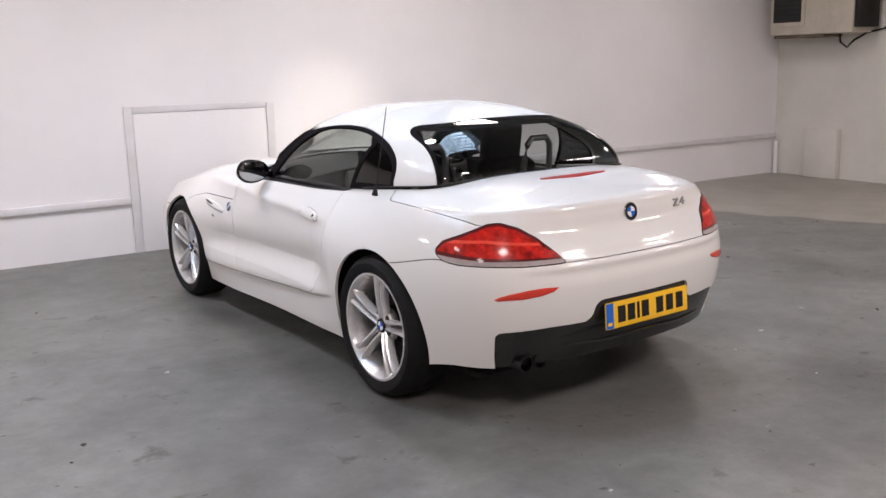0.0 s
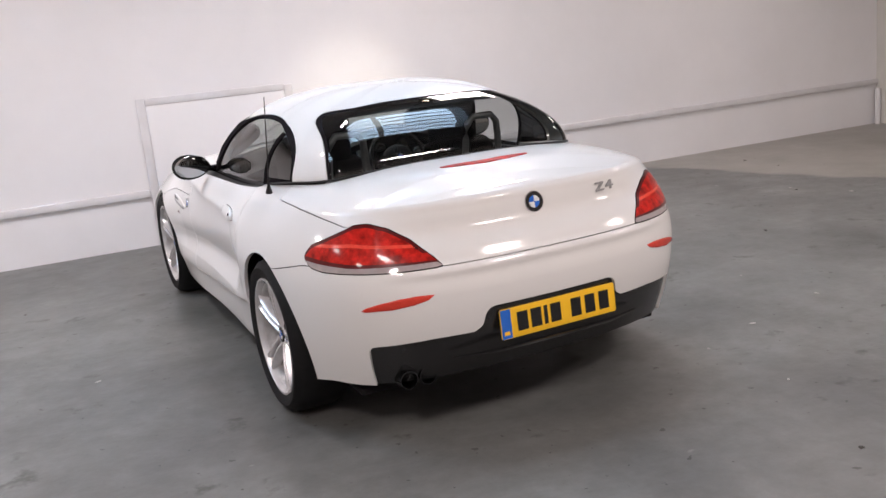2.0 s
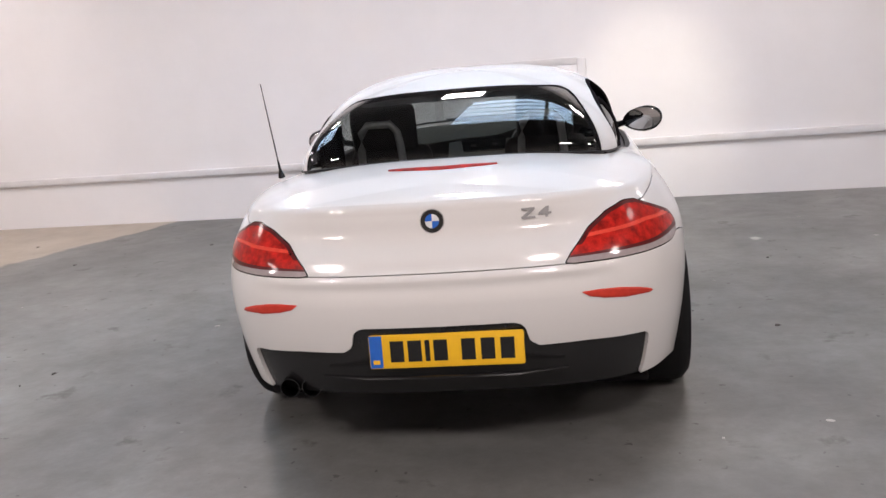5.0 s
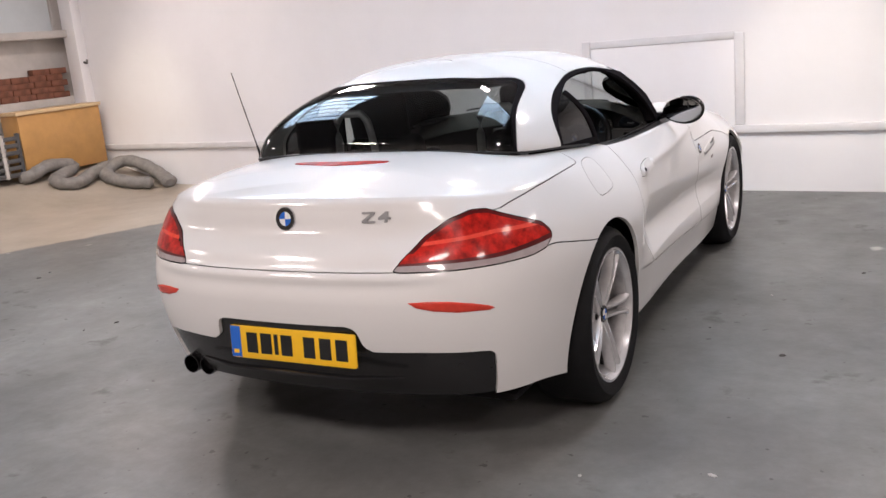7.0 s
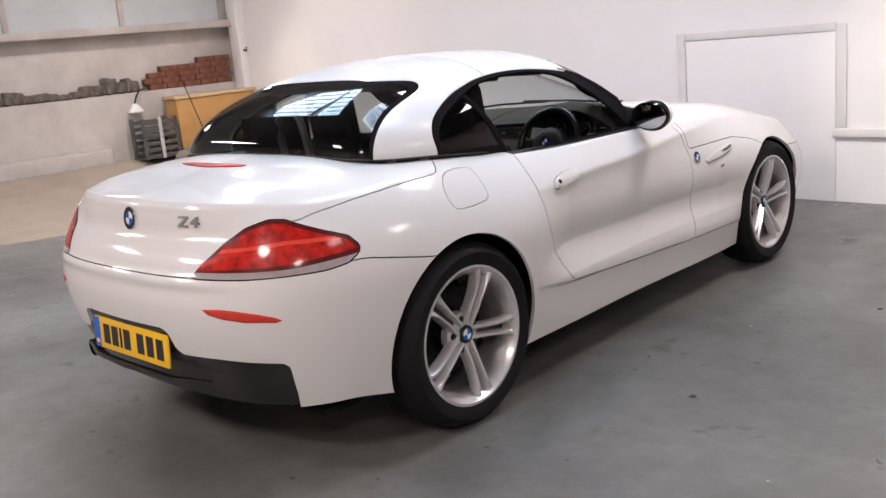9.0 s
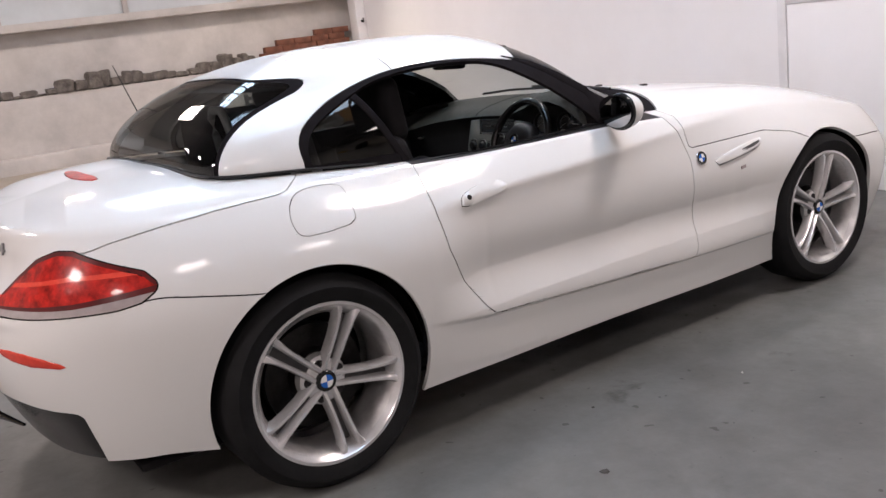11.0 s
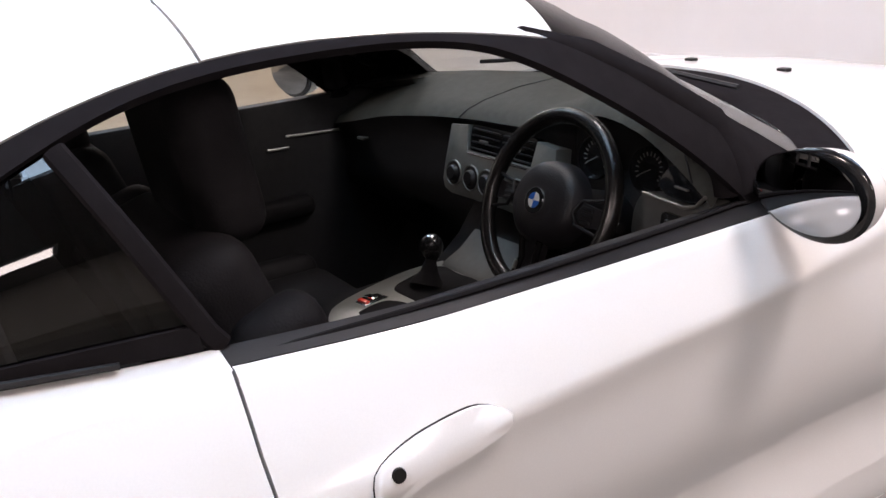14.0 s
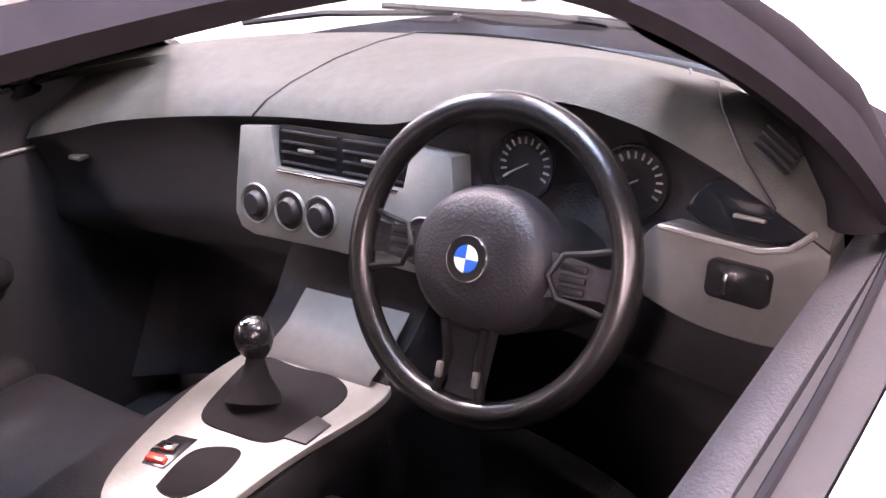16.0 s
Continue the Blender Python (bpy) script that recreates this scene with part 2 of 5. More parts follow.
def join(bm, own):
    if bm is None:
        return own
    base = len(bm.verts)
    vs = [bm.verts.new(v.co) for v in own.verts]
    own.verts.index_update()
    for f in own.faces:
        nf = bm.faces.new([vs[v.index] for v in f.verts])
        nf.material_index, nf.smooth = f.material_index, f.smooth
    own.free()
    return bm


def lathe(profile, n=48, axis="z", bm=None, closed=False, m=None, a0=0.0, a1=360.0):
    """Turns (radius, height) points round an axis."""
    own = bmesh.new()
    full = abs(a1 - a0) >= 359.9
    k = n if full else n + 1
    rings = []
    for i in range(k):
        a = radians(a0 + (a1 - a0) * i / n)
        rings.append([own.verts.new((r * math.cos(a), r * math.sin(a), h)) for r, h in profile])
    pairs = len(profile) if closed else len(profile) - 1
    for i in range(n):
        p, q = rings[i], rings[(i + 1) % k]
        for j in range(pairs):
            j2 = (j + 1) % len(profile)
            own.faces.new((p[j], q[j], q[j2], p[j2]))
    bmesh.ops.remove_doubles(own, verts=own.verts[:], dist=1e-6)
    if axis == "x":
        own.transform(Matrix.Rotation(radians(90), 4, "Y"))
    elif axis == "y":
        own.transform(Matrix.Rotation(radians(-90), 4, "X"))
    if m:
        own.transform(m)
    return join(bm, own)


def tube(points, radius, n=8, bm=None, closed=False, squash=1.0, up=(0, 0, 1)):
    """A round bar along points; radius is a number or one for each point."""
    own = bmesh.new()
    pts = [Vector(p) for p in points]
    rs = radius if isinstance(radius, (list, tuple)) else [radius] * len(pts)
    rings = []
    for i, p in enumerate(pts):
        a = pts[i - 1] if i or closed else p
        b = pts[(i + 1) % len(pts)] if i < len(pts) - 1 or closed else p
        d = (b - a).normalized()
        u = Vector(up)
        if abs(d.dot(u)) > 0.95:
            u = Vector((1, 0, 0))
        s = d.cross(u).normalized()
        t = s.cross(d).normalized()
        rings.append([own.verts.new(p + rs[i] * (math.cos(2 * math.pi * k / n) * s + squash * math.sin(2 * math.pi * k / n) * t)) for k in range(n)])
    for i in range(len(pts) if closed else len(pts) - 1):
        p, q = rings[i], rings[(i + 1) % len(pts)]
        for k in range(n):
            own.faces.new((p[k], p[(k + 1) % n], q[(k + 1) % n], q[k]))
    if not closed:
        own.faces.new(rings[0][::-1])
        own.faces.new(rings[-1])
    bmesh.ops.recalc_face_normals(own, faces=own.faces[:])
    return join(bm, own)


def prism(outline, z0, z1, bevel=0.0, bm=None, m=None, seg=2):
    """An outline in x, y raised from z0 to z1."""
    own = bmesh.new()
    lo = [own.verts.new((x, y, z0)) for x, y in outline]
    hi = [own.verts.new((x, y, z1)) for x, y in outline]
    own.faces.new(lo[::-1])
    top = own.faces.new(hi)
    for i in range(len(outline)):
        j = (i + 1) % len(outline)
        own.faces.new((lo[i], lo[j], hi[j], hi[i]))
    bmesh.ops.recalc_face_normals(own, faces=own.faces[:])
    if bevel:
        bmesh.ops.bevel(own, geom=list(top.edges), offset=bevel, segments=seg, affect="EDGES", profile=0.5)
    if m:
        own.transform(m)
    return join(bm, own)


def rounded(w, h, r, n=5, cx=0.0, cy=0.0):
    """The outline of a rounded rectangle."""
    out = []
    for qx, qy, a in ((1, 1, 0), (-1, 1, 90), (-1, -1, 180), (1, -1, 270)):
        for i in range(n + 1):
            t = radians(a + 90 * i / n)
            out.append((cx + qx * (w / 2 - r) + r * math.cos(t), cy + qy * (h / 2 - r) + r * math.sin(t)))
    return out


def curve_keys(keys):
    """A smooth monotone curve through (t, value...) rows; returns a function of an array."""
    k = np.array(keys, float)
    t, v = k[:, 0], k[:, 1:]
    h = np.diff(t)[:, None]
    d = np.diff(v, axis=0) / h
    s = np.zeros_like(v)
    if len(t) > 2:
        a, b = d[:-1], d[1:]
        w1, w2 = 2 * h[1:] + h[:-1], h[1:] + 2 * h[:-1]
        with np.errstate(divide="ignore", invalid="ignore"):
            hm = (w1 + w2) / (w1 / a + w2 / b)
        s[1:-1] = np.where(a * b > 0, hm, 0)
    s[0], s[-1] = d[0], d[-1]

    def f(x):
        x = np.clip(np.asarray(x, float), t[0], t[-1])
        i = np.clip(np.searchsorted(t, x, side="right") - 1, 0, len(t) - 2)
        hh = (t[i + 1] - t[i])
        u = ((x - t[i]) / hh)[..., None]
        hh = hh[..., None]
        out = (2 * u**3 - 3 * u**2 + 1) * v[i] + (u**3 - 2 * u**2 + u) * hh * s[i] + (3 * u**2 - 2 * u**3) * v[i + 1] + (u**3 - u**2) * hh * s[i + 1]
        return out[..., 0] if out.shape[-1] == 1 else out

    return f


def spline(keys):
    """A natural cubic curve through (t, value...) rows."""
    k = np.array(keys, float)
    t, v = k[:, 0], k[:, 1:]
    n, h = len(t), np.diff(t)
    a, r = np.eye(n), np.zeros_like(v)
    for i in range(1, n - 1):
        a[i, i - 1], a[i, i], a[i, i + 1] = h[i - 1], 2 * (h[i - 1] + h[i]), h[i]
        r[i] = 6 * ((v[i + 1] - v[i]) / h[i] - (v[i] - v[i - 1]) / h[i - 1])
    m = np.linalg.solve(a, r)

    def f(x):
        x = np.clip(np.asarray(x, float), t[0], t[-1])
        i = np.clip(np.searchsorted(t, x, side="right") - 1, 0, n - 2)
        hh, p, q = h[i][..., None], (t[i + 1] - x)[..., None], (x - t[i])[..., None]
        out = (m[i] * p**3 + m[i + 1] * q**3) / (6 * hh) + (v[i] / hh - m[i] * hh / 6) * p + (v[i + 1] / hh - m[i + 1] * hh / 6) * q
        return out[..., 0] if out.shape[-1] == 1 else out

    return f


def poly_dist(px, py, poly):
    """Signed distance to a closed outline, negative inside."""
    px, py = np.asarray(px, float), np.asarray(py, float)
    best, inside = np.full(px.shape, 1e9), np.zeros(px.shape, bool)
    for i in range(len(poly)):
        (ax, ay), (bx, by) = poly[i], poly[(i + 1) % len(poly)]
        dx, dy = bx - ax, by - ay
        u = np.clip(((px - ax) * dx + (py - ay) * dy) / (dx * dx + dy * dy + 1e-12), 0, 1)
        best = np.minimum(best, np.hypot(px - ax - u * dx, py - ay - u * dy))
        hit = ((ay > py) != (by > py)) & (px < (bx - ax) * (py - ay) / (by - ay + 1e-15) + ax)
        inside ^= hit
    return np.where(inside, -best, best)


def smooth_chain(pts, n=60):
    """Points along a smooth curve through an open chain."""
    q = np.array(pts, float)
    d = np.r_[0, np.cumsum(np.hypot(*np.diff(q, axis=0).T))]
    f = spline(np.c_[d, q])
    return [tuple(v) for v in f(np.linspace(0, d[-1], n))]


class Shell:
    """A skin over two parameters that can be cut into panels along curves."""

    def __init__(self, place, us, vs, outward):
        self.place, self.outward = place, outward
        self.uv = [(u, v) for u in us for v in vs]
        k = len(vs)
        self.faces = [[i * k + j, (i + 1) * k + j, (i + 1) * k + j + 1, i * k + j + 1] for i in range(len(us) - 1) for j in range(k - 1)]
        self.label = ["skin"] * len(self.faces)

    def cut(self, phi, sources, label):
        uv = np.array(self.uv)
        d = phi(self.place(uv), uv)
        d = np.where(np.abs(d) < 1e-6, 1e-6, d).tolist()
        made, faces, labels = {}, [], []
        for f, l in zip(self.faces, self.label):
            if l not in sources or all(d[i] > 0 for i in f):
                faces.append(f), labels.append(l)
                continue
            if all(d[i] < 0 for i in f):
                faces.append(f), labels.append(label)
                continue
            ins, out = [], []
            for a, b in zip(f, f[1:] + f[:1]):
                (ins if d[a] < 0 else out).append(a)
                if (d[a] < 0) != (d[b] < 0):
                    key = (min(a, b), max(a, b))
                    if key not in made:
                        t = d[a] / (d[a] - d[b])
                        self.uv.append(tuple(self.uv[a][n] + t * (self.uv[b][n] - self.uv[a][n]) for n in (0, 1)))
                        d.append(0.0)
                        made[key] = len(self.uv) - 1
                    ins.append(made[key]), out.append(made[key])
            if len(ins) > 2:
                faces.append(ins), labels.append(label)
            if len(out) > 2:
                faces.append(out), labels.append(l)
        self.faces, self.label = faces, labels

    def panel(self, labels, name, material, parent, label="", gap=0.0021, lip=0.014, keep=None, offset=0.0, sealed=True):
        """Links the faces of those labels as one mesh, its edges drawn in and turned down."""
        picked = [f for f, l in zip(self.faces, self.label) if l in labels]
        used = sorted({i for f in picked for i in f})
        uv = np.array([self.uv[i] for i in used])
        p = self.place(uv)
        e = 1e-3
        du = self.place(uv + (e, 0)) - self.place(uv - (e, 0))
        dv = self.place(uv + (0, e)) - self.place(uv - (0, e))
        nn = np.cross(du, dv)
        nn /= np.linalg.norm(nn, axis=1)[:, None] + 1e-12
        flip = np.sign((nn * self.outward(p)).sum(1))
        nn *= np.where(flip == 0, 1, flip)[:, None]
        if keep is not None:
            ok = keep(p)
            where = {i: n for n, i in enumerate(used)}
            picked = [f for f in picked if np.mean([ok[where[i]] for i in f]) > 0.5]
        root = {}

        def find(i):
            while root.setdefault(i, i) != i:
                root[i] = root[root[i]]
                i = root[i]
            return i

        for f in picked:
            for i in f[1:]:
                root[find(f[0])] = find(i)
        size = {}
        for f in picked:
            size[find(f[0])] = size.get(find(f[0]), 0) + 1
        most = max(size.values(), default=0)
        picked = [f for f in picked if size[find(f[0])] >= max(4, 0.03 * most)]
        live = {i for f in picked for i in f}
        index, pts, nor, key = {}, [], [], {}
        for n, i in enumerate(used):
            if i not in live:
                continue
            c = tuple(np.round(p[n], 5))
            if c in key:
                j = key[c]
                nor[j] = nor[j] + nn[n]
            else:
                j = key[c] = len(pts)
                pts.append(p[n].copy()), nor.append(nn[n].copy())
            index[i] = j
        if not picked:
            return None
        polys, seen = [], {}
        for f in picked:
            g = []
            for i in f:
                if not g or g[-1] != index[i]:
                    g.append(index[i])
            if g[0] == g[-1]:
                g = g[:-1]
            if len(g) < 3:
                continue
            a, b, c = (pts[g[n]] for n in (0, 1, 2))
            fn = np.zeros(3)
            for n in range(len(g)):
                fn += np.cross(pts[g[n]], pts[g[(n + 1) % len(g)]])
            if fn @ sum(nor[i] for i in g) < 0:
                g = g[::-1]
            polys.append(g)
            for x, y in zip(g, g[1:] + g[:1]):
                seen[(x, y)] = seen.get((x, y), 0) + 1
        nor = [v / (np.linalg.norm(v) + 1e-12) for v in nor]
        rim = [(x, y) for (x, y) in seen if (y, x) not in seen]
        inward = {}
        for x, y in rim:
            d = pts[y] - pts[x]
            w = np.cross(nor[x], d)
            w /= np.linalg.norm(w) + 1e-12
            for q in (x, y):
                inward[q] = inward.get(q, np.zeros(3)) + w
        for q in inward:
            inward[q] /= np.linalg.norm(inward[q]) + 1e-12
            pts[q] = pts[q] + gap * inward[q]
        if offset:
            pts = [v + offset * n for v, n in zip(pts, nor)]
        main = len(polys)
        if lip:
            low = {}
            for q in inward:
                low[q] = len(pts)
                pts.append(pts[q] - lip * nor[q]), nor.append(-inward[q])
            for x, y in rim:
                polys.append([y, x, low[x], low[y]])
        loops = [(nor[i] if n < main else -inward.get(i, -nor[i])) for n, g in enumerate(polys) for i in g]
        me = bpy.data.meshes.new(name)
        me.from_pydata([tuple(v) for v in pts], [], polys)
        me.update()
        me.polygons.foreach_set("use_smooth", [True] * len(me.polygons))
        me.normals_split_custom_set([tuple(v) for v in loops])
        for m in material if isinstance(material, (list, tuple)) else [material]:
            me.materials.append(m)
        o = new(name, me)
        o.parent = parent
        if label:
            tagged(o, label)
        return o


# ---- car body skin: x to the car's right, y ahead, z up, origin under the rear axle ----
# plan outline at the widest height, from the middle of the tail round the right side to the nose:
# station, x, y, ring inset, ring height, sill height, inset at the sill, widest height, upper power
BODY = [
    (0.00, 0.000, -0.865, 0.135, 0.920, 0.25, 0.10, 0.60, 1.55),
    (0.05, 0.300, -0.850, 0.135, 0.920, 0.25, 0.10, 0.60, 1.55),
    (0.10, 0.550, -0.790, 0.140, 0.915, 0.25, 0.09, 0.60, 1.7),
    (0.15, 0.720, -0.680, 0.130, 0.905, 0.25, 0.075, 0.60, 1.9),
    (0.20, 0.815, -0.520, 0.115, 0.900, 0.25, 0.06, 0.60, 2.1),
    (0.26, 0.868, -0.300, 0.115, 0.905, 0.22, 0.05, 0.60, 2.2),
    (0.33, 0.893, 0.000, 0.130, 0.912, 0.19, 0.05, 0.60, 2.2),
    (0.40, 0.885, 0.350, 0.155, 0.906, 0.188, 0.05, 0.60, 2.2),
    (0.48, 0.862, 0.750, 0.105, 0.893, 0.181, 0.05, 0.61, 2.3),
    (0.56, 0.850, 1.200, 0.085, 0.890, 0.175, 0.055, 0.61, 2.3),
    (0.64, 0.858, 1.700, 0.115, 0.868, 0.169, 0.06, 0.60, 2.2),
    (0.71, 0.875, 2.200, 0.150, 0.835, 0.165, 0.08, 0.58, 2.0),
    (0.77, 0.878, 2.520, 0.150, 0.800, 0.14, 0.06, 0.56, 2.0),
    (0.83, 0.845, 2.860, 0.130, 0.745, 0.17, 0.07, 0.52, 1.8),
    (0.89, 0.740, 3.130, 0.110, 0.70, 0.18, 0.08, 0.48, 1.6),
    (0.93, 0.560, 3.270, 0.090, 0.685, 0.18, 0.08, 0.46, 1.5),
    (0.97, 0.280, 3.350, 0.080, 0.675, 0.18, 0.08, 0.46, 1.5),
    (1.00, 0.000, 3.370, 0.080, 0.670, 0.18, 0.08, 0.46, 1.5),
]
outline = spline([r[:3] for r in BODY])
profile = curve_keys([(r[0], *r[3:]) for r in BODY])
spine_y = curve_keys([(0, -0.70), (0.05, -0.66), (0.10, -0.56), (0.15, -0.45), (0.20, -0.33), (0.26, -0.18), (0.33, 0.02), (0.40, 0.35), (0.48, 0.75), (0.56, 1.2),
                      (0.64, 1.68), (0.71, 2.12), (0.77, 2.40), (0.83, 2.65), (0.89, 2.85), (0.93, 2.98), (0.97, 3.1), (1.0, 3.2)])
spine_z = curve_keys([(-0.75, 0.925), (-0.6, 0.952), (-0.4, 0.985), (-0.2, 0.995), (0.1, 0.985), (0.8, 0.955), (1.5, 0.965), (1.9, 0.955), (2.12, 0.935), (2.6, 0.875), (3.0, 0.775), (3.2, 0.70)])
skirt_z = curve_keys([(0.3, 0.425), (0.38, 0.411), (0.65, 0.372), (0.9, 0.356), (1.2, 0.338), (1.55, 0.322), (2.07, 0.312), (2.2, 0.310)])
outline_s = np.linspace(0, 1, 801)
outline_xy = outline(outline_s)
outline_len = np.r_[0, np.cumsum(np.hypot(*np.diff(outline_xy, axis=0).T))]


def around(x, y):
    """The way along the plan outline, in metres from the middle of the tail, of the place nearest to x, y."""
    return float(outline_len[np.argmin(np.hypot(outline_xy[:, 0] - x, outline_xy[:, 1] - y))])


def body_place(uv):
    s, v = np.abs(uv[:, 0]), uv[:, 1]
    side = np.where(uv[:, 0] < 0, -1.0, 1.0)
    s = np.clip(s, 0, 1)
    b = outline(s)
    t = outline(np.clip(s + 2e-3, 0, 1)) - outline(np.clip(s - 2e-3, 0, 1))
    n = np.stack([t[:, 1], -t[:, 0]], -1)
    n /= np.linalg.norm(n, axis=1)[:, None]
    ins, zr, zb, lowi, zm, pw = profile(s).T
    w = np.clip(v, 0, 1)
    z = zb + (zr - zb) * w
    up = np.clip((z - zm) / (zr - zm), 0, 1)
    dn = np.clip((zm - z) / (zm - zb), 0, 1)
    inset = ins * up**pw + lowi * dn**1.8
    flank = np.clip((s - 0.412) / 0.05, 0, 1) * np.clip((0.73 - s) / 0.06, 0, 1)
    inset = inset + flank * 0.020 * np.exp(-(((z - 0.500 + 0.045 * (b[:, 1] - 1)) / 0.075) ** 2))
    # door foot flares out to the skirt line, the skirt under it steps back
    low = np.clip((s - 0.405) / 0.06, 0, 1) * np.clip((0.705 - s) / 0.02, 0, 1)
    under = skirt_z(b[:, 1]) - z
    inset = inset - low * 0.012 * np.exp(-((np.clip(-under, 0, 1) / 0.06) ** 2)) * (under <= 0) + low * (under > 0) * (0.017 * np.clip(under / 0.014, 0, 1) - 0.012 - 0.014 * np.clip((under - 0.014) / 0.14, 0, 1))
    ridge = np.interp(b[:, 1], [0.3, 0.461, 0.75, 1.0, 1.2, 1.45, 1.75, 2.2], [0.745, 0.764, 0.783, 0.791, 0.797, 0.813, 0.828, 0.835])
    dz = ridge - z
    near = np.sqrt(dz * dz + 0.010**2)
    below = 0.5 * (dz + near)
    inset = inset - flank * 0.015 * np.exp(-near / 0.05) + flank * 0.024 * (1 - np.exp(-below / 0.05)) * np.clip((z - 0.40) / 0.12, 0, 1)
    tail = np.clip((0.13 - s) / 0.05, 0, 1)
    inset = inset + tail * 0.026 * np.exp(-(((z - 0.815) / 0.05) ** 2)) - tail * 0.006 * np.exp(-(((z - 0.905) / 0.016) ** 2)) - tail * 0.012 * np.exp(-(((z - 0.685) / 0.02) ** 2))
    xy = b - inset[:, None] * n
    top = np.clip(v - 1, 0, 1)
    ty = spine_y(s)
    r0 = xy
    xt = r0[:, 0] * (1 - top)
    yt = r0[:, 1] + (ty - r0[:, 1]) * top
    zc = spine_z(ty)
    bulge = 1 - (1 - top) ** (2.1 + 1.4 * np.clip((0.50 - s) / 0.12, 0, 1) - 2.0 * np.clip((0.15 - s) / 0.06, 0, 1))
    zt = zr + (zc - zr) * bulge
    # crest over the front wheels
    crest = np.exp(-(((s - 0.76) / 0.07) ** 2))
    zt = zt + 0.018 * crest * np.sin(np.pi * np.clip(top / 0.5, 0, 1))
    is_top = v > 1
    return np.stack([side * np.where(is_top, xt, xy[:, 0]), np.where(is_top, yt, xy[:, 1]), np.where(is_top, zt, z)], -1)


def mirror_axis(n, bend=None):
    a = np.linspace(0, 1, n)
    a = bend(a) if bend else a
    return np.r_[-a[::-1], a[1:]]


body_v = np.r_[np.linspace(0, 0.12, 8)[:-1], np.linspace(0.12, 0.38, 44)[:-1], np.linspace(0.38, 1, 42), 1 + np.linspace(0, 1, 26)[1:]]
body_u = np.interp(np.linspace(0, outline_len[-1], 260), outline_len, outline_s)
body_u = np.r_[-body_u[::-1], body_u[1:]]
skin = Shell(body_place, body_u, body_v, lambda p: np.stack([p[:, 0] * 2, (p[:, 1] - 1.2) * 0.8, p[:, 2] - 0.35], -1))

# ---- hardtop dome ----
DOME = [
    (0.00, 0.000, -0.190, 0.992, 0.50, 1.10),
    (0.10, 0.300, -0.184, 0.988, 0.50, 1.09),
    (0.20, 0.545, -0.160, 0.974, 0.49, 1.08),
    (0.27, 0.618, -0.075, 0.963, 0.47, 1.07),
    (0.34, 0.657, 0.100, 0.950, 0.47, 1.02),
    (0.42, 0.688, 0.400, 0.920, 0.53, 0.79),
    (0.50, 0.712, 0.700, 0.898, 0.68, 0.73),
    (0.58, 0.722, 1.000, 0.893, 0.835, 0.76),
    (0.66, 0.719, 1.280, 0.893, 0.905, 1.02),
    (0.74, 0.695, 1.450, 0.905, 0.96, 1.48),
    (0.82, 0.58, 1.590, 0.925, 0.99, 1.78),
    (0.90, 0.350, 1.690, 0.945, 1.02, 1.80),
    (1.00, 0.000, 1.740, 0.950, 1.03, 1.80),
]
dome_base = spline([r[:4] for r in DOME])
dome_top = curve_keys([(r[0], *r[4:]) for r in DOME])
roof_z = curve_keys([(0.3, 1.284), (0.45, 1.300), (0.7, 1.308), (0.9, 1.302), (1.05, 1.288), (1.12, 1.278)])


def dome_place(uv):
    s, th = np.clip(np.abs(uv[:, 0]), 0, 1), np.clip(uv[:, 1], 0, 1) * math.pi / 2
    side = np.where(uv[:, 0] < 0, -1.0, 1.0)
    b = dome_base(s)
    ty, e = dome_top(s).T
    c, k = np.cos(th).clip(0, 1) ** e, np.sin(th).clip(0, 1) ** e
    zc = roof_z(ty)
    return np.stack([side * b[:, 0] * c, ty + (b[:, 1] - ty) * c, b[:, 2] + (zc - b[:, 2]) * k], -1)


dome_xy = dome_base(np.linspace(0, 1, 60))[:, :2]
dome_plan = [(x, y) for x, y in dome_xy] + [(-x, y) for x, y in dome_xy[::-1]]
dome = Shell(dome_place, mirror_axis(150), np.linspace(0, 1, 72), lambda p: np.stack([p[:, 0], p[:, 1] - 0.8, p[:, 2] - 0.8], -1))

# ---- cutting the skin into panels ----
def side_only(d, uv):
    return np.where(uv[:, 1] <= 1.0, d, 0.5)


TL_IN, TL_OUT = around(0.43, -0.80), around(0.83, -0.434)
LAMP = [(TL_IN, 0.702), (TL_IN + 0.03, 0.735), (TL_IN + 0.11, 0.80), (TL_IN + 0.20, 0.845), (TL_IN + 0.29, 0.865), (TL_IN + 0.36, 0.862), (TL_OUT - 0.03, 0.79),
        (TL_OUT, 0.757), (TL_OUT - 0.008, 0.738), (TL_OUT - 0.05, 0.714), (TL_OUT - 0.12, 0.704), (TL_IN + 0.2, 0.700)]


def along(uv):
    return np.interp(np.abs(uv[:, 0]), outline_s, outline_len)


skin.cut(lambda p, uv: np.where(np.abs(p[:, 0]) > 0.5, np.hypot(p[:, 1], p[:, 2] - 0.335) - 0.362, 1), ["skin"], "hole")
skin.cut(lambda p, uv: np.where(np.abs(p[:, 0]) > 0.5, np.hypot(p[:, 1] - 2.496, p[:, 2] - 0.33) - 0.357, 1), ["skin"], "hole")
skin.cut(lambda p, uv: np.where(uv[:, 1] >= 1, poly_dist(p[:, 0], p[:, 1], dome_plan) + 0.006, 0.5), ["skin"], "hole")
skin.cut(lambda p, uv: side_only(poly_dist(along(uv), p[:, 2], LAMP), uv), ["skin"], "lamp")
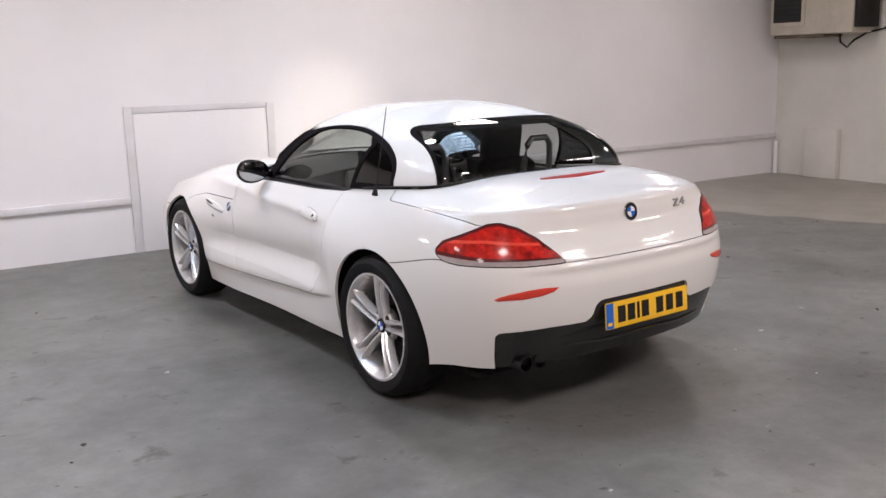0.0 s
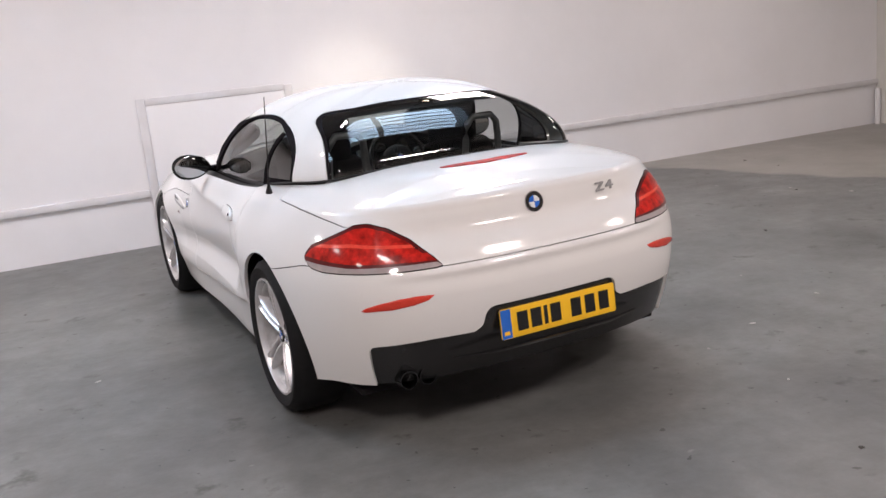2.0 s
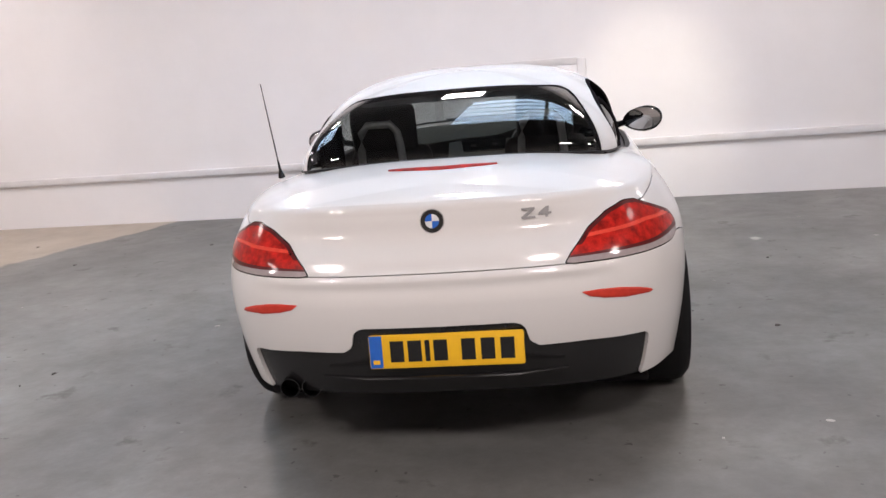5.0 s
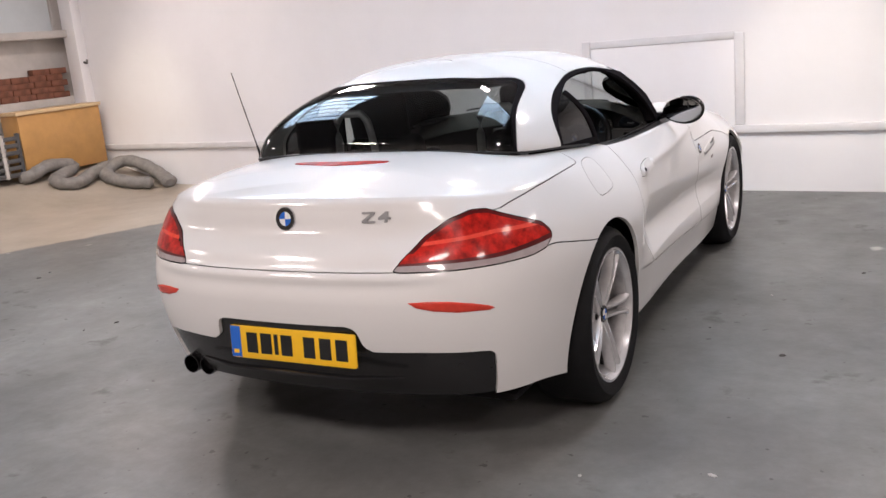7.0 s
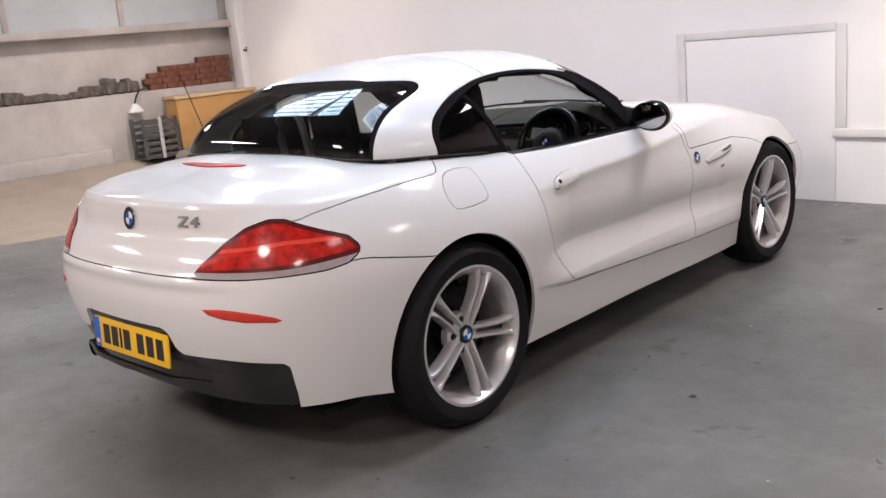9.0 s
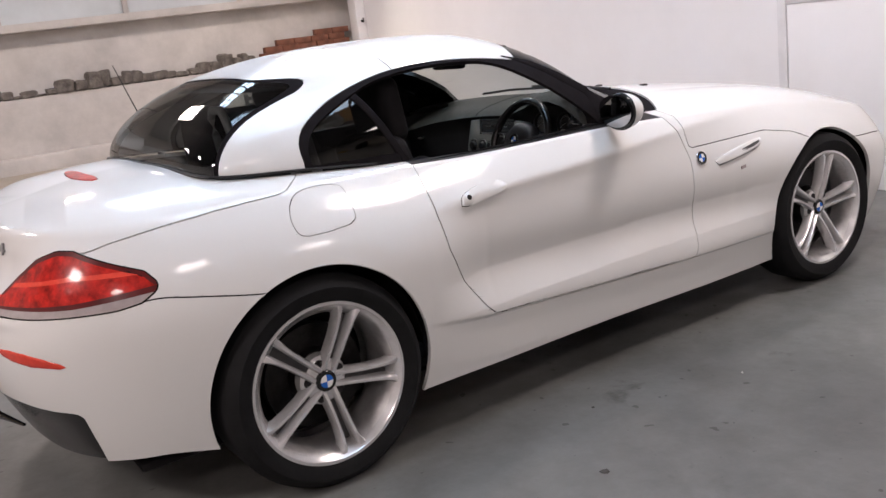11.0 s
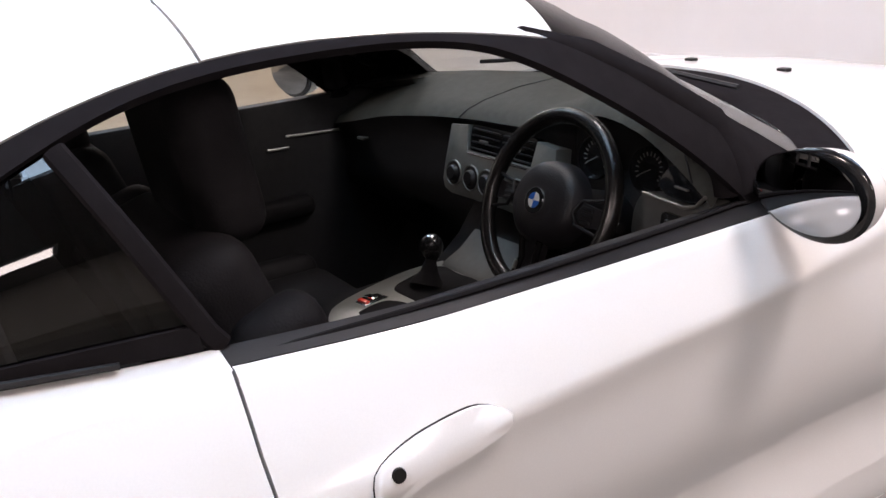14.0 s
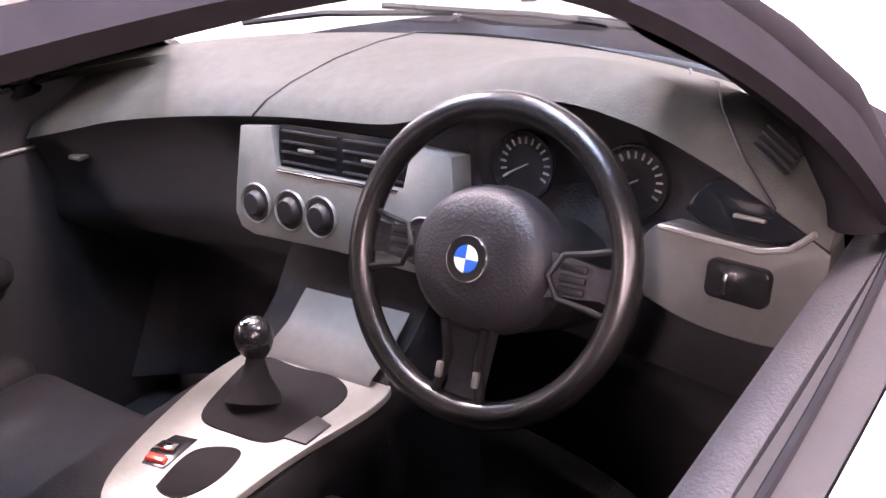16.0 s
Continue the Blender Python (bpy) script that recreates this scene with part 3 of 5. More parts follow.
# bands inside the lamp: dark upper edge, bright bar, dark band, clear lower strip
def lamp_line(z0, slope, turn):
    return lambda p, uv: p[:, 2] - z0 - slope * (along(uv) - TL_IN) - turn * np.clip(along(uv) - TL_IN - 0.36, 0, 1)


skin.cut(lambda p, uv: np.maximum(-0.011 - poly_dist(along(uv), p[:, 2], LAMP), 0.752 - p[:, 2]), ["lamp"], "lamp_top")
skin.cut(lamp_line(0.775, 0.075, -0.1), ["lamp"], "lamp_bar")
skin.cut(lamp_line(0.765, 0.070, -0.1), ["lamp_bar"], "lamp_mid")
skin.cut(lamp_line(0.724, 0.026, 0.05), ["lamp_mid"], "lamp_band")
skin.cut(lamp_line(0.718, 0.006, 0.06), ["lamp_band"], "lamp_clear")
# bumper below the seam, dark lower valance with its stepped ends, recess for the number plate
seam_z = curve_keys([(-1.0, 0.702), (-0.6, 0.703), (-0.45, 0.716), (-0.34, 0.698), (-0.19, 0.668), (0.0, 0.64)])
skin.cut(lambda p, uv: np.maximum(p[:, 2] - seam_z(p[:, 1]), p[:, 1] + 0.0), ["skin"], "bumper")
VAL = around(0.72, -0.68)
VALANCE = [(-1, 0.0), (VAL + 0.0, 0.0), (VAL + 0.0, 0.30), (VAL - 0.010, 0.405), (VAL - 0.03, 0.420), (0.50, 0.432), (0.335, 0.432), (0.302, 0.452), (0.288, 0.505), (0.265, 0.522), (-1, 0.522)]
skin.cut(lambda p, uv: side_only(poly_dist(along(uv), p[:, 2], VALANCE), uv), ["bumper"], "valance")
# boot lid
LID_SIDE = [(0.66, 0.09), (0.72, 0.04), (0.757, 0.006), (0.7655, -0.02), (0.7675, -0.079), (0.767, -0.171), (0.761, -0.276), (0.7527, -0.344), (0.742, -0.412), (0.7325, -0.459), (0.7205, -0.503), (0.7075, -0.54), (0.698, -0.562), (0.60, -0.70), (0.455, -0.80), (0.45, -2.0)]
LIDTOP = [(-x, y) for x, y in LID_SIDE[::-1]] + LID_SIDE
skin.cut(lambda p, uv: poly_dist(p[:, 0], p[:, 1], LIDTOP), ["skin"], "lid")
# high brake lamp
skin.cut(lambda p, uv: np.where(uv[:, 1] > 1, np.abs(p[:, 1] + 0.403 - 0.006 * (p[:, 0] / 0.22) ** 2) - 0.025 * (1 - np.abs(p[:, 0] / 0.226) ** 3), 0.5), ["lid"], "brake_lamp")
# doors, fuel flap, front lid with its low side seam
DOOR = [(0.468, 0.93), (0.460, 0.83), (0.461, 0.747), (0.479, 0.636), (0.535, 0.508), (0.611, 0.398), (0.640, 0.374), (0.9, 0.356), (1.2, 0.338), (1.55, 0.322), (1.650, 0.320), (1.664, 0.36), (1.670, 0.55), (1.667, 0.70), (1.64, 0.80), (1.58, 0.93), (1.58, 1.2), (0.463, 1.2)]
skin.cut(lambda p, uv: np.where((uv[:, 1] <= 1.5) & (np.abs(p[:, 0]) > 0.5), poly_dist(p[:, 1], p[:, 2], DOOR), 0.5), ["skin"], "door")
FLAP = smooth_chain([(-0.014, 0.797), (-0.021, 0.832), (-0.010, 0.868), (0.008, 0.890), (0.035, 0.904), (0.072, 0.909), (0.155, 0.904), (0.181, 0.894), (0.187, 0.863), (0.185, 0.83), (0.180, 0.803), (0.162, 0.792), (0.12, 0.788), (0.08, 0.785), (0.03, 0.786), (0.002, 0.788), (-0.014, 0.797)], 60)[:-1]
skin.cut(lambda p, uv: 1.012 - uv[:, 1], ["door"], "sill")
skin.cut(lambda p, uv: np.where((p[:, 0] > 0.5) & (uv[:, 1] <= 1), poly_dist(p[:, 1], p[:, 2], FLAP), 0.5), ["skin"], "flap")
HOOD = [(1.675, 0.744), (1.92, 0.741), (2.13, 0.740), (2.28, 0.711), (2.37, 0.671), (2.43, 0.635), (2.9, 0.60), (3.0, 0.59), (3.25, 0.59), (3.4, 1.2), (1.645, 1.2)]
skin.cut(lambda p, uv: poly_dist(p[:, 1], p[:, 2], HOOD), ["skin"], "hood")
# black scuttle between windscreen and front lid
skin.cut(lambda p, uv: np.maximum(np.maximum(p[:, 1] - 1.955 + 0.27 * (p[:, 0] / 0.647) ** 2, np.abs(p[:, 0]) - 0.655), 1.40 - p[:, 1]) + np.where(uv[:, 1] > 1.0, 0, 1), ["hood", "skin"], "scuttle")

# ---- cutting the dome ----
SIDE = [(0.124, 0.85), (0.124, 0.975), (0.121, 1.015), (0.140, 1.057), (0.194, 1.099), (0.285, 1.144), (0.398, 1.180), (0.525, 1.203), (0.72, 1.211), (0.86, 1.201), (0.94, 1.190), (1.08, 1.158), (1.22, 1.09), (1.42, 0.98), (1.62, 0.85)]
SIDE_IN = [(0.148, 0.955), (0.146, 1.005), (0.166, 1.045), (0.215, 1.084), (0.300, 1.126), (0.41, 1.168), (0.54, 1.193), (0.70, 1.201), (0.85, 1.193), (0.93, 1.174), (0.99, 1.142), (1.04, 1.110), (1.20, 0.995), (1.33, 0.88), (1.33, 0.80), (0.45, 0.80), (0.45, 0.945)]
REAR_HALF = [(0.0, 1.241), (0.15, 1.240), (0.30, 1.234), (0.40, 1.222), (0.462, 1.204), (0.500, 1.174), (0.530, 1.133), (0.558, 1.085), (0.576, 1.04), (0.586, 0.99), (0.588, 0.95), (0.588, 0.92)]
IN_HALF = [(0.0, 1.236), (0.15, 1.235), (0.298, 1.229), (0.396, 1.217), (0.456, 1.199), (0.493, 1.170), (0.523, 1.130), (0.550, 1.083), (0.568, 1.039), (0.577, 0.995), (0.579, 0.97)]
REAR = [(-x, z) for x, z in REAR_HALF[:0:-1]] + REAR_HALF
REAR_IN = [(-x, z) for x, z in IN_HALF[:0:-1]] + IN_HALF
SIDE = [(0.124, 0.85)] + smooth_chain(SIDE[1:-1]) + [(1.62, 0.85)]
SIDE_IN = smooth_chain(SIDE_IN[:14]) + SIDE_IN[14:]
REAR = smooth_chain(REAR, 80)
REAR_IN = smooth_chain(REAR_IN, 80)
dome.cut(lambda p, uv: np.where(p[:, 1] < 0.40, poly_dist(p[:, 0], p[:, 2], REAR), 0.5), ["skin"], "rear_frame")
dome.cut(lambda p, uv: np.where(p[:, 1] < 0.40, poly_dist(p[:, 0], p[:, 2], REAR_IN), 0.5), ["rear_frame"], "rear_glass")
dome.cut(lambda p, uv: np.where(np.abs(p[:, 0]) > 0.35, poly_dist(p[:, 1], p[:, 2], SIDE), 0.5), ["skin"], "side_frame")
dome.cut(lambda p, uv: np.where(np.abs(p[:, 0]) > 0.35, poly_dist(p[:, 1], p[:, 2], SIDE_IN), 0.5), ["side_frame"], "side_glass")
dome.cut(lambda p, uv: p[:, 1] - (0.47 - (p[:, 2] - 0.91) * 0.49), ["side_glass"], "quarter_glass")
# black header and pillars, windscreen within them
dome.cut(lambda p, uv: 1.13 - 0.11 * (p[:, 0] / 0.65) ** 2 - p[:, 1], ["skin"], "pillar")
dome.cut(lambda p, uv: np.maximum(np.maximum(1.185 - 0.06 * (p[:, 0] / 0.6) ** 2 - p[:, 1], 0.052 - poly_dist(p[:, 1], p[:, 2], SIDE)), 0.03 - uv[:, 1]), ["pillar"], "windscreen")
dome.cut(lambda p, uv: p[:, 1] - 0.540, ["skin"], "roof_back")

# ---- the car ----
car = thing("car", pose(0, 0, 0), "pearl white two-seat sports car with closed hardtop", "car")
skin.panel(["skin"], "body", PAINT, car, "pearl white painted body shell")
# black offset shell added inside the body: blocks light so panel gaps stay dark
skin.panel(["skin", "bumper", "valance", "lid", "door", "flap", "hood", "lamp", "lamp_mid", "lamp_top", "lamp_bar", "lamp_band", "lamp_clear", "brake_lamp", "sill", "scuttle"], "gap_backing", LINER, car, "black backing shell added behind the panel gaps", gap=0, lip=0, offset=-0.016)
bumper = skin.panel(["bumper"], "rear_bumper", PAINT, car, "pearl white rear bumper")
valance = skin.panel(["valance"], "rear_valance", MESHB, car, "dark textured lower bumper", gap=0.001, lip=0.02, offset=-0.012)
lid = skin.panel(["lid"], "boot_lid", PAINT, car)
skin.panel(["brake_lamp"], "high_brake_lamp", REDLENS, lid, "red high brake lamp", gap=0.0005, lip=0.005, offset=0.0025)
door_r = skin.panel(["door"], "door", PAINT, car, "right door with its window lowered", keep=lambda p: p[:, 0] > 0)
door_l = skin.panel(["door"], "door", PAINT, car, keep=lambda p: p[:, 0] < 0)
for k, dr in ((1, door_r), (-1, door_l)):
    skin.panel(["sill"], "window_sill_strip", TRIM, dr, "satin black window sill strip", keep=lambda p: k * p[:, 0] > 0, gap=0.0, lip=0.02)
skin.panel(["flap"], "fuel_flap", PAINT, car, gap=0.0006)
hood = skin.panel(["hood"], "front_lid", PAINT, car)
skin.panel(["scuttle"], "scuttle_panel", MATTE, car, "black plastic scuttle panel", gap=0.0, lip=0.01, offset=-0.006)
lamps = {}
for k in (1, -1):
    lamps[k] = skin.panel(["lamp", "lamp_mid"], "tail_lamp", REDLENS, car, "red glossy tail lamp", keep=lambda p: k * p[:, 0] > 0, gap=0.0, offset=0.003)
    for l, name, m, txt in (("lamp_top", "lamp_upper_band", REDDARK, "deep red upper band"), ("lamp_bar", "light_bar", REDBAR, "bright red light bar"), ("lamp_band", "lamp_inner_band", REDDARK, "deep red band"), ("lamp_clear", "lamp_base_strip", CLEARLENS, "clear grey lower strip")):
        skin.panel([l], name, m, lamps[k], txt, keep=lambda p: k * p[:, 0] > 0, gap=0.0, lip=0.006, offset=0.003)
    skin.panel(["lamp", "lamp_mid", "lamp_top", "lamp_bar", "lamp_band", "lamp_clear"], "lamp_gasket", BLACK, lamps[k], "black edge seal", keep=lambda p: k * p[:, 0] > 0, gap=-0.004, lip=0.010, offset=0.0008)
dome.panel(["skin"], "roof_front_panel", PAINT, car, "pearl white hardtop front panel")
dome.panel(["roof_back"], "roof_rear_panel", PAINT, car, "pearl white hardtop rear panel")
dome.panel(["rear_frame"], "rear_window_surround", MATTE, car, gap=0.0, offset=-0.001)
dome.panel(["rear_glass"], "rear_window", TINTED, car, "grey tinted rear glass", gap=0.0, lip=0.003)
for k in (1, -1):
    dome.panel(["side_frame"], "window_frame", MATTE, car, keep=lambda p: k * p[:, 0] > 0, gap=0.0, lip=0.012, offset=-0.001)
    dome.panel(["quarter_glass"], "quarter_window", QUARTER, car, keep=lambda p: k * p[:, 0] > 0, gap=0.0, lip=0.003, offset=-0.008)
dome.panel(["side_glass"], "side_window", CLEAR, car, "clear side glass", keep=lambda p: p[:, 0] < 0, gap=0.0, lip=0.003, offset=-0.008)
dome.panel(["pillar"], "windscreen_frame", FRAMEM, car, gap=0.0, lip=0.02)
dome.panel(["windscreen"], "windscreen", SCREENG, car, gap=0.0, lip=0.003, offset=-0.004)

# slanting bar between each door window and its quarter window
def dome_at(y, z):
    """The place on the right side of the dome at that y and z."""
    c, span = np.array([0.42, 0.35]), np.array([0.2, 0.35])
    g = np.linspace(-1, 1, 21)
    for _ in range(6):
        uv = np.stack([(c[0] + span[0] * g[:, None] + 0 * g).ravel(), (c[1] + 0 * g[:, None] + span[1] * g).ravel()], -1)
        q = dome_place(uv)
        c = uv[np.argmin((q[:, 1] - y) ** 2 + (q[:, 2] - z) ** 2)]
        span = span / 5
    return dome_place(c[None])[0]


for k in (1, -1):
    seal = [dome_at(y, z + 0.004) for y, z in SIDE_IN[8:46:3]]
    part("window_seal", tube([(k * (c[0] - 0.014), c[1], c[2]) for c in seal], [0.002] + [0.004] * (len(seal) - 2) + [0.002], 8), MATTE, car)
    # trim on the inside of the windscreen pillar
    post = [dome_at(y, z) for y, z in ((0.88, 1.196), (0.98, 1.178), (1.08, 1.140), (1.18, 1.080), (1.28, 1.015), (1.38, 0.950), (1.44, 0.915))]
    part("pillar_trim", tube([(k * (c[0] - 0.030), c[1] + 0.010, c[2]) for c in post], [0.006, 0.018, 0.026, 0.030, 0.032, 0.034, 0.034], 12), MATTE, car)
for k in (1, -1):
    pts = [dome_at(0.47 - (z - 0.91) * 0.49, z) for z in np.linspace(0.906, 1.142, 10)]
    part("window_divider", tube([(k * (c[0] - 0.006), c[1], c[2]) for c in pts], 0.013, 8, squash=0.5, up=(1, 0, 0)), MATTE, car)

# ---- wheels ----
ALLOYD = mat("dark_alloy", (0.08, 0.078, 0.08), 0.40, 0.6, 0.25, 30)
# darker copy of the alloy: the shade inside the rim is put into its colour
BARREL = mat("shaded_alloy", (0.40, 0.39, 0.39), 0.42, 0.5, 0.35, 14)


def wheel(side, y, z, x, width, spin=9):
    """A five double-spoke alloy wheel; its outer face looks to +x before it is turned to its side."""
    w = new("wheel")
    w.parent = car
    w.matrix_local = pose(side * x, y, z, 0, 0, 0 if side > 0 else 180)
    R, r = 0.333, 0.250
    h = width / 2
    tyre = [(r - 0.012, -h + 0.02), (r + 0.02, -h), (R - 0.035, -h - 0.004), (R - 0.010, -h + 0.018), (R, -h + 0.045), (R, h - 0.045), (R - 0.010, h - 0.018), (R - 0.035, h + 0.004), (r + 0.02, h), (r - 0.004, h - 0.014), (r - 0.012, h - 0.02)]
    part("tyre", lathe(tyre, 72, "x"), RUBBER, w, "black low-profile tyre")
    f = h - 0.012
    rim = [(r - 0.030, -h + 0.01), (r + 0.002, -h + 0.012), (r - 0.018, -h + 0.03), (r - 0.05, 0.0), (r - 0.040, f - 0.06), (r - 0.034, f - 0.030), (r - 0.022, f - 0.016), (r - 0.018, f - 0.010), (r - 0.010, f - 0.002), (r - 0.006, f + 0.005), (r + 0.003, f + 0.005), (r + 0.005, f - 0.006)]
    part("rim", lathe(rim[6:], 72, "x"), ALLOY, w)
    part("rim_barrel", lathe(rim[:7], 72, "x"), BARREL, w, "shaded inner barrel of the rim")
    part("brake_disc", lathe([(0.06, -0.03), (0.165, -0.03), (0.165, -0.005), (0.09, -0.005), (0.085, 0.03), (0.0, 0.03)], 48, "x"), DISC, w, "dull steel brake disc")
    part("wheel_well_shield", lathe([(0.0, -h + 0.012), (r - 0.04, -h + 0.012)], 48, "x"), LINER, w)
    hub = f - 0.034
    for k in range(5):
        sp = bmesh.new()
        for sgn in (-1, 1):
            # one arm, from the hub outwards, spreading towards the rim
            pts = [(0.030, sgn * 0.0180, hub - 0.004, 0.0120), (0.060, sgn * 0.0175, hub + 0.004, 0.0098), (0.10, sgn * 0.0180, hub + 0.013, 0.0086), (0.15, sgn * 0.0200, hub + 0.021, 0.0084), (0.195, sgn * 0.0235, hub + 0.026, 0.0094), (0.222, sgn * 0.0285, hub + 0.027, 0.0125), (0.241, sgn * 0.0350, hub + 0.024, 0.0190)]
            rings = []
            for rr, tt, hh, ww in pts:
                sec = [(-ww * 1.25, -0.036), (-ww, -0.006), (-ww * 0.45, 0.004), (ww * 0.45, 0.004), (ww, -0.006), (ww * 1.25, -0.036)]
                rings.append([sp.verts.new((hh + b, tt + a, rr)) for a, b in sec])
            for p, q in zip(rings, rings[1:]):
                for i in range(5):
                    sp.faces.new((p[i], p[i + 1], q[i + 1], q[i]))
            sp.faces.new(rings[0])
            sp.faces.new(rings[-1])
        bmesh.ops.recalc_face_normals(sp, faces=sp.faces[:])
        sp.transform(Matrix.Rotation(radians(72 * k - spin), 4, "X"))
        part("spoke", sp, ALLOY, w, angle=50)
        # web coloured dark to stand for shade in the groove between the arms
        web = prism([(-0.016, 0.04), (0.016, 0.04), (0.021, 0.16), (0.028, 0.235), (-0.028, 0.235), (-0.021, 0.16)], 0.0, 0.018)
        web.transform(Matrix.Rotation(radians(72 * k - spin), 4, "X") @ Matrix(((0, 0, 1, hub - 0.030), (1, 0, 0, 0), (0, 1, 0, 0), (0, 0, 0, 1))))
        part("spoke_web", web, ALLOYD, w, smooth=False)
    part("hub", lathe([(0.0, hub - 0.006), (0.050, hub - 0.006), (0.066, hub - 0.010), (0.078, hub - 0.020), (0.082, hub - 0.038), (0.082, hub - 0.06)], 40, "x"), ALLOY, w)
    cap = part("hub_cap", lathe([(0.0, hub + 0.004), (0.030, hub + 0.004), (0.033, hub + 0.001), (0.034, hub - 0.006)], 32, "x"), BLACK, w)
    quarter_disc(cap, 0.021, hub + 0.0045, "x")
    for k in range(5):
        a = radians(72 * k - spin + 36)
        m = Matrix.Translation((hub - 0.004, -0.056 * math.sin(a), 0.056 * math.cos(a)))
        part("wheel_bolt", lathe([(0.0, 0.001), (0.0075, 0.001), (0.0085, -0.002), (0.0125, 0.0005), (0.0140, 0.0005), (0.0145, -0.006)], 12, "x", m=m), TRIM, w)
    return w


def quarter_disc(parent, r, off, axis):
    """A plain quartered roundel in blue and white."""
    for k in range(4):
        bm = lathe([(0.0, off + 0.0012), (r * 0.96, off + 0.0012), (r, off)], 8, "z", a0=90 * k, a1=90 * k + 90)
        if axis == "x":
            bm.transform(Matrix.Rotation(radians(90), 4, "Y"))
        elif axis == "y":
            bm.transform(Matrix.Rotation(radians(90), 4, "X"))
        part("roundel_quarter", bm, BLUE if k % 2 else WHITE_E, parent)


def roundel(m, r, parent):
    """A plain round badge: chrome rim, dark ring, quartered middle; faces +z of m."""
    b = part("badge", lathe([(0, 0.0), (r, 0.0), (r, 0.003), (r * 0.96, 0.0045), (r * 0.93, 0.0045), (r * 0.93, 0.003)], 40, "z"), CHROME, parent, "round blue and white badge")
    b.matrix_local = m
    part("badge_ring", lathe([(r * 0.58, 0.0042), (r * 0.93, 0.0042)], 40, "z"), BLACK, b)
    quarter_disc(b, r * 0.58, 0.0038, "z")
    return b


for sd in (1, -1):
    wheel(sd, 0.0, 0.333, 0.758, 0.245, 25 if sd > 0 else 9)
    wheel(sd, 2.496, 0.333, 0.742, 0.225)
    for yy, rad in ((0.0, 0.372), (2.496, 0.367)):
        bm = lathe([(rad, 0.30), (rad + 0.006, 0.0), (rad - 0.01, -0.02)], 40, "x", a0=90, a1=270)
        bm.transform(Matrix.Translation((0.51 if sd > 0 else -0.81, yy, 0.334)))
        part("wheel_arch_lining", bm, LINER, car)
part("underbody", box(-0.70, -0.55, 0.19, 0.70, 3.0, 0.22, 0.01), LINER, car)


def on_skin(x, y_or_z, kind):
    """A place on the body skin and its normal: kind 'tail' from x and z, 'flank' from y and z, 'deck' from x and y."""
    lo, best = None, 1e9
    if kind == "deck":
        uu, vv = np.meshgrid(np.linspace(0.0, 0.34, 60), np.linspace(1.0, 2.0, 60))
    elif kind == "tail":
        uu, vv = np.meshgrid(np.linspace(0, 0.3, 90), np.linspace(0, 1, 90))
    else:
        uu, vv = np.meshgrid(np.linspace(0.15, 0.85, 160), np.linspace(0, 1, 90))
    uv = np.stack([uu.ravel(), vv.ravel()], -1)
    span = np.array([uu.max() - uu.min(), vv.max() - vv.min()]) / 40
    for _ in range(5):
        p = body_place(uv)
        a, b = {"deck": (p[:, 0], p[:, 1]), "tail": (p[:, 0], p[:, 2]), "flank": (p[:, 1], p[:, 2])}[kind]
        c = uv[np.argmin((a - x) ** 2 + (b - y_or_z) ** 2)]
        g = np.linspace(-1, 1, 15)
        uv = np.stack([(c[0] + span[0] * g[:, None] + 0 * g).ravel(), (c[1] + 0 * g[:, None] + span[1] * g).ravel()], -1)
        uv[:, 0] = uv[:, 0].clip(0, 1)
        span = span / 6
    c = c[None]
    e = 2e-3
    p = body_place(c)[0]
    n = np.cross(body_place(c + (e, 0))[0] - body_place(c - (e, 0))[0], body_place(c + (0, e))[0] - body_place(c - (0, e))[0])
    n /= np.linalg.norm(n)
    if n @ (p - np.array([0, 1.2, 0.3])) < 0:
        n = -n
    return Vector(p), Vector(n)


def stuck(x, y, kind, mirror=False, spin=0.0, lift=0.0):
    """A pose on the skin: z along the normal, y as near to upright as may be."""
    p, n = on_skin(x, y, kind)
    if mirror:
        p.x, n.x = -p.x, -n.x
    up = Vector((0, 0, 1)) if kind != "deck" else Vector((0, 1, 0))
    ax = up.cross(n).normalized()
    ay = n.cross(ax)
    m = Matrix((ax, ay, n)).transposed().to_4x4()
    m.translation = p + n * lift
    return m @ pose(0, 0, 0, 0, 0, spin)


def wrap_patch(name, outline_pts, material, parent, kind, mirror=False, thick=0.004, lift=0.001, label=""):
    """A thin plate that follows the skin inside a flat outline of (across, height) places."""
    bm = bmesh.new()
    cx = sum(a for a, _ in outline_pts) / len(outline_pts)
    cy = sum(b for _, b in outline_pts) / len(outline_pts)
    rings = []
    for f, l in ((1.0, -0.004), (1.0, thick * 0.6 + lift), (0.94, thick + lift), (0.5, thick + lift), (0.0, thick + lift)):
        ring = []
        for a, b in outline_pts if f else [(cx, cy)]:
            p, n = on_skin(cx + (a - cx) * f, cy + (b - cy) * f, kind)
            q = p + n * l
            ring.append(bm.verts.new((-q.x if mirror else q.x, q.y, q.z)))
        rings.append(ring)
    k = len(outline_pts)
    for p, q in zip(rings[:-2], rings[1:-1]):
        for i in range(k):
            bm.faces.new((p[i], p[(i + 1) % k], q[(i + 1) % k], q[i]))
    for i in range(k):
        bm.faces.new((rings[-2][i], rings[-2][(i + 1) % k], rings[-1][0]))
    bmesh.ops.recalc_face_normals(bm, faces=bm.faces[:])
    return part(name, bm, material, parent, label, angle=60)


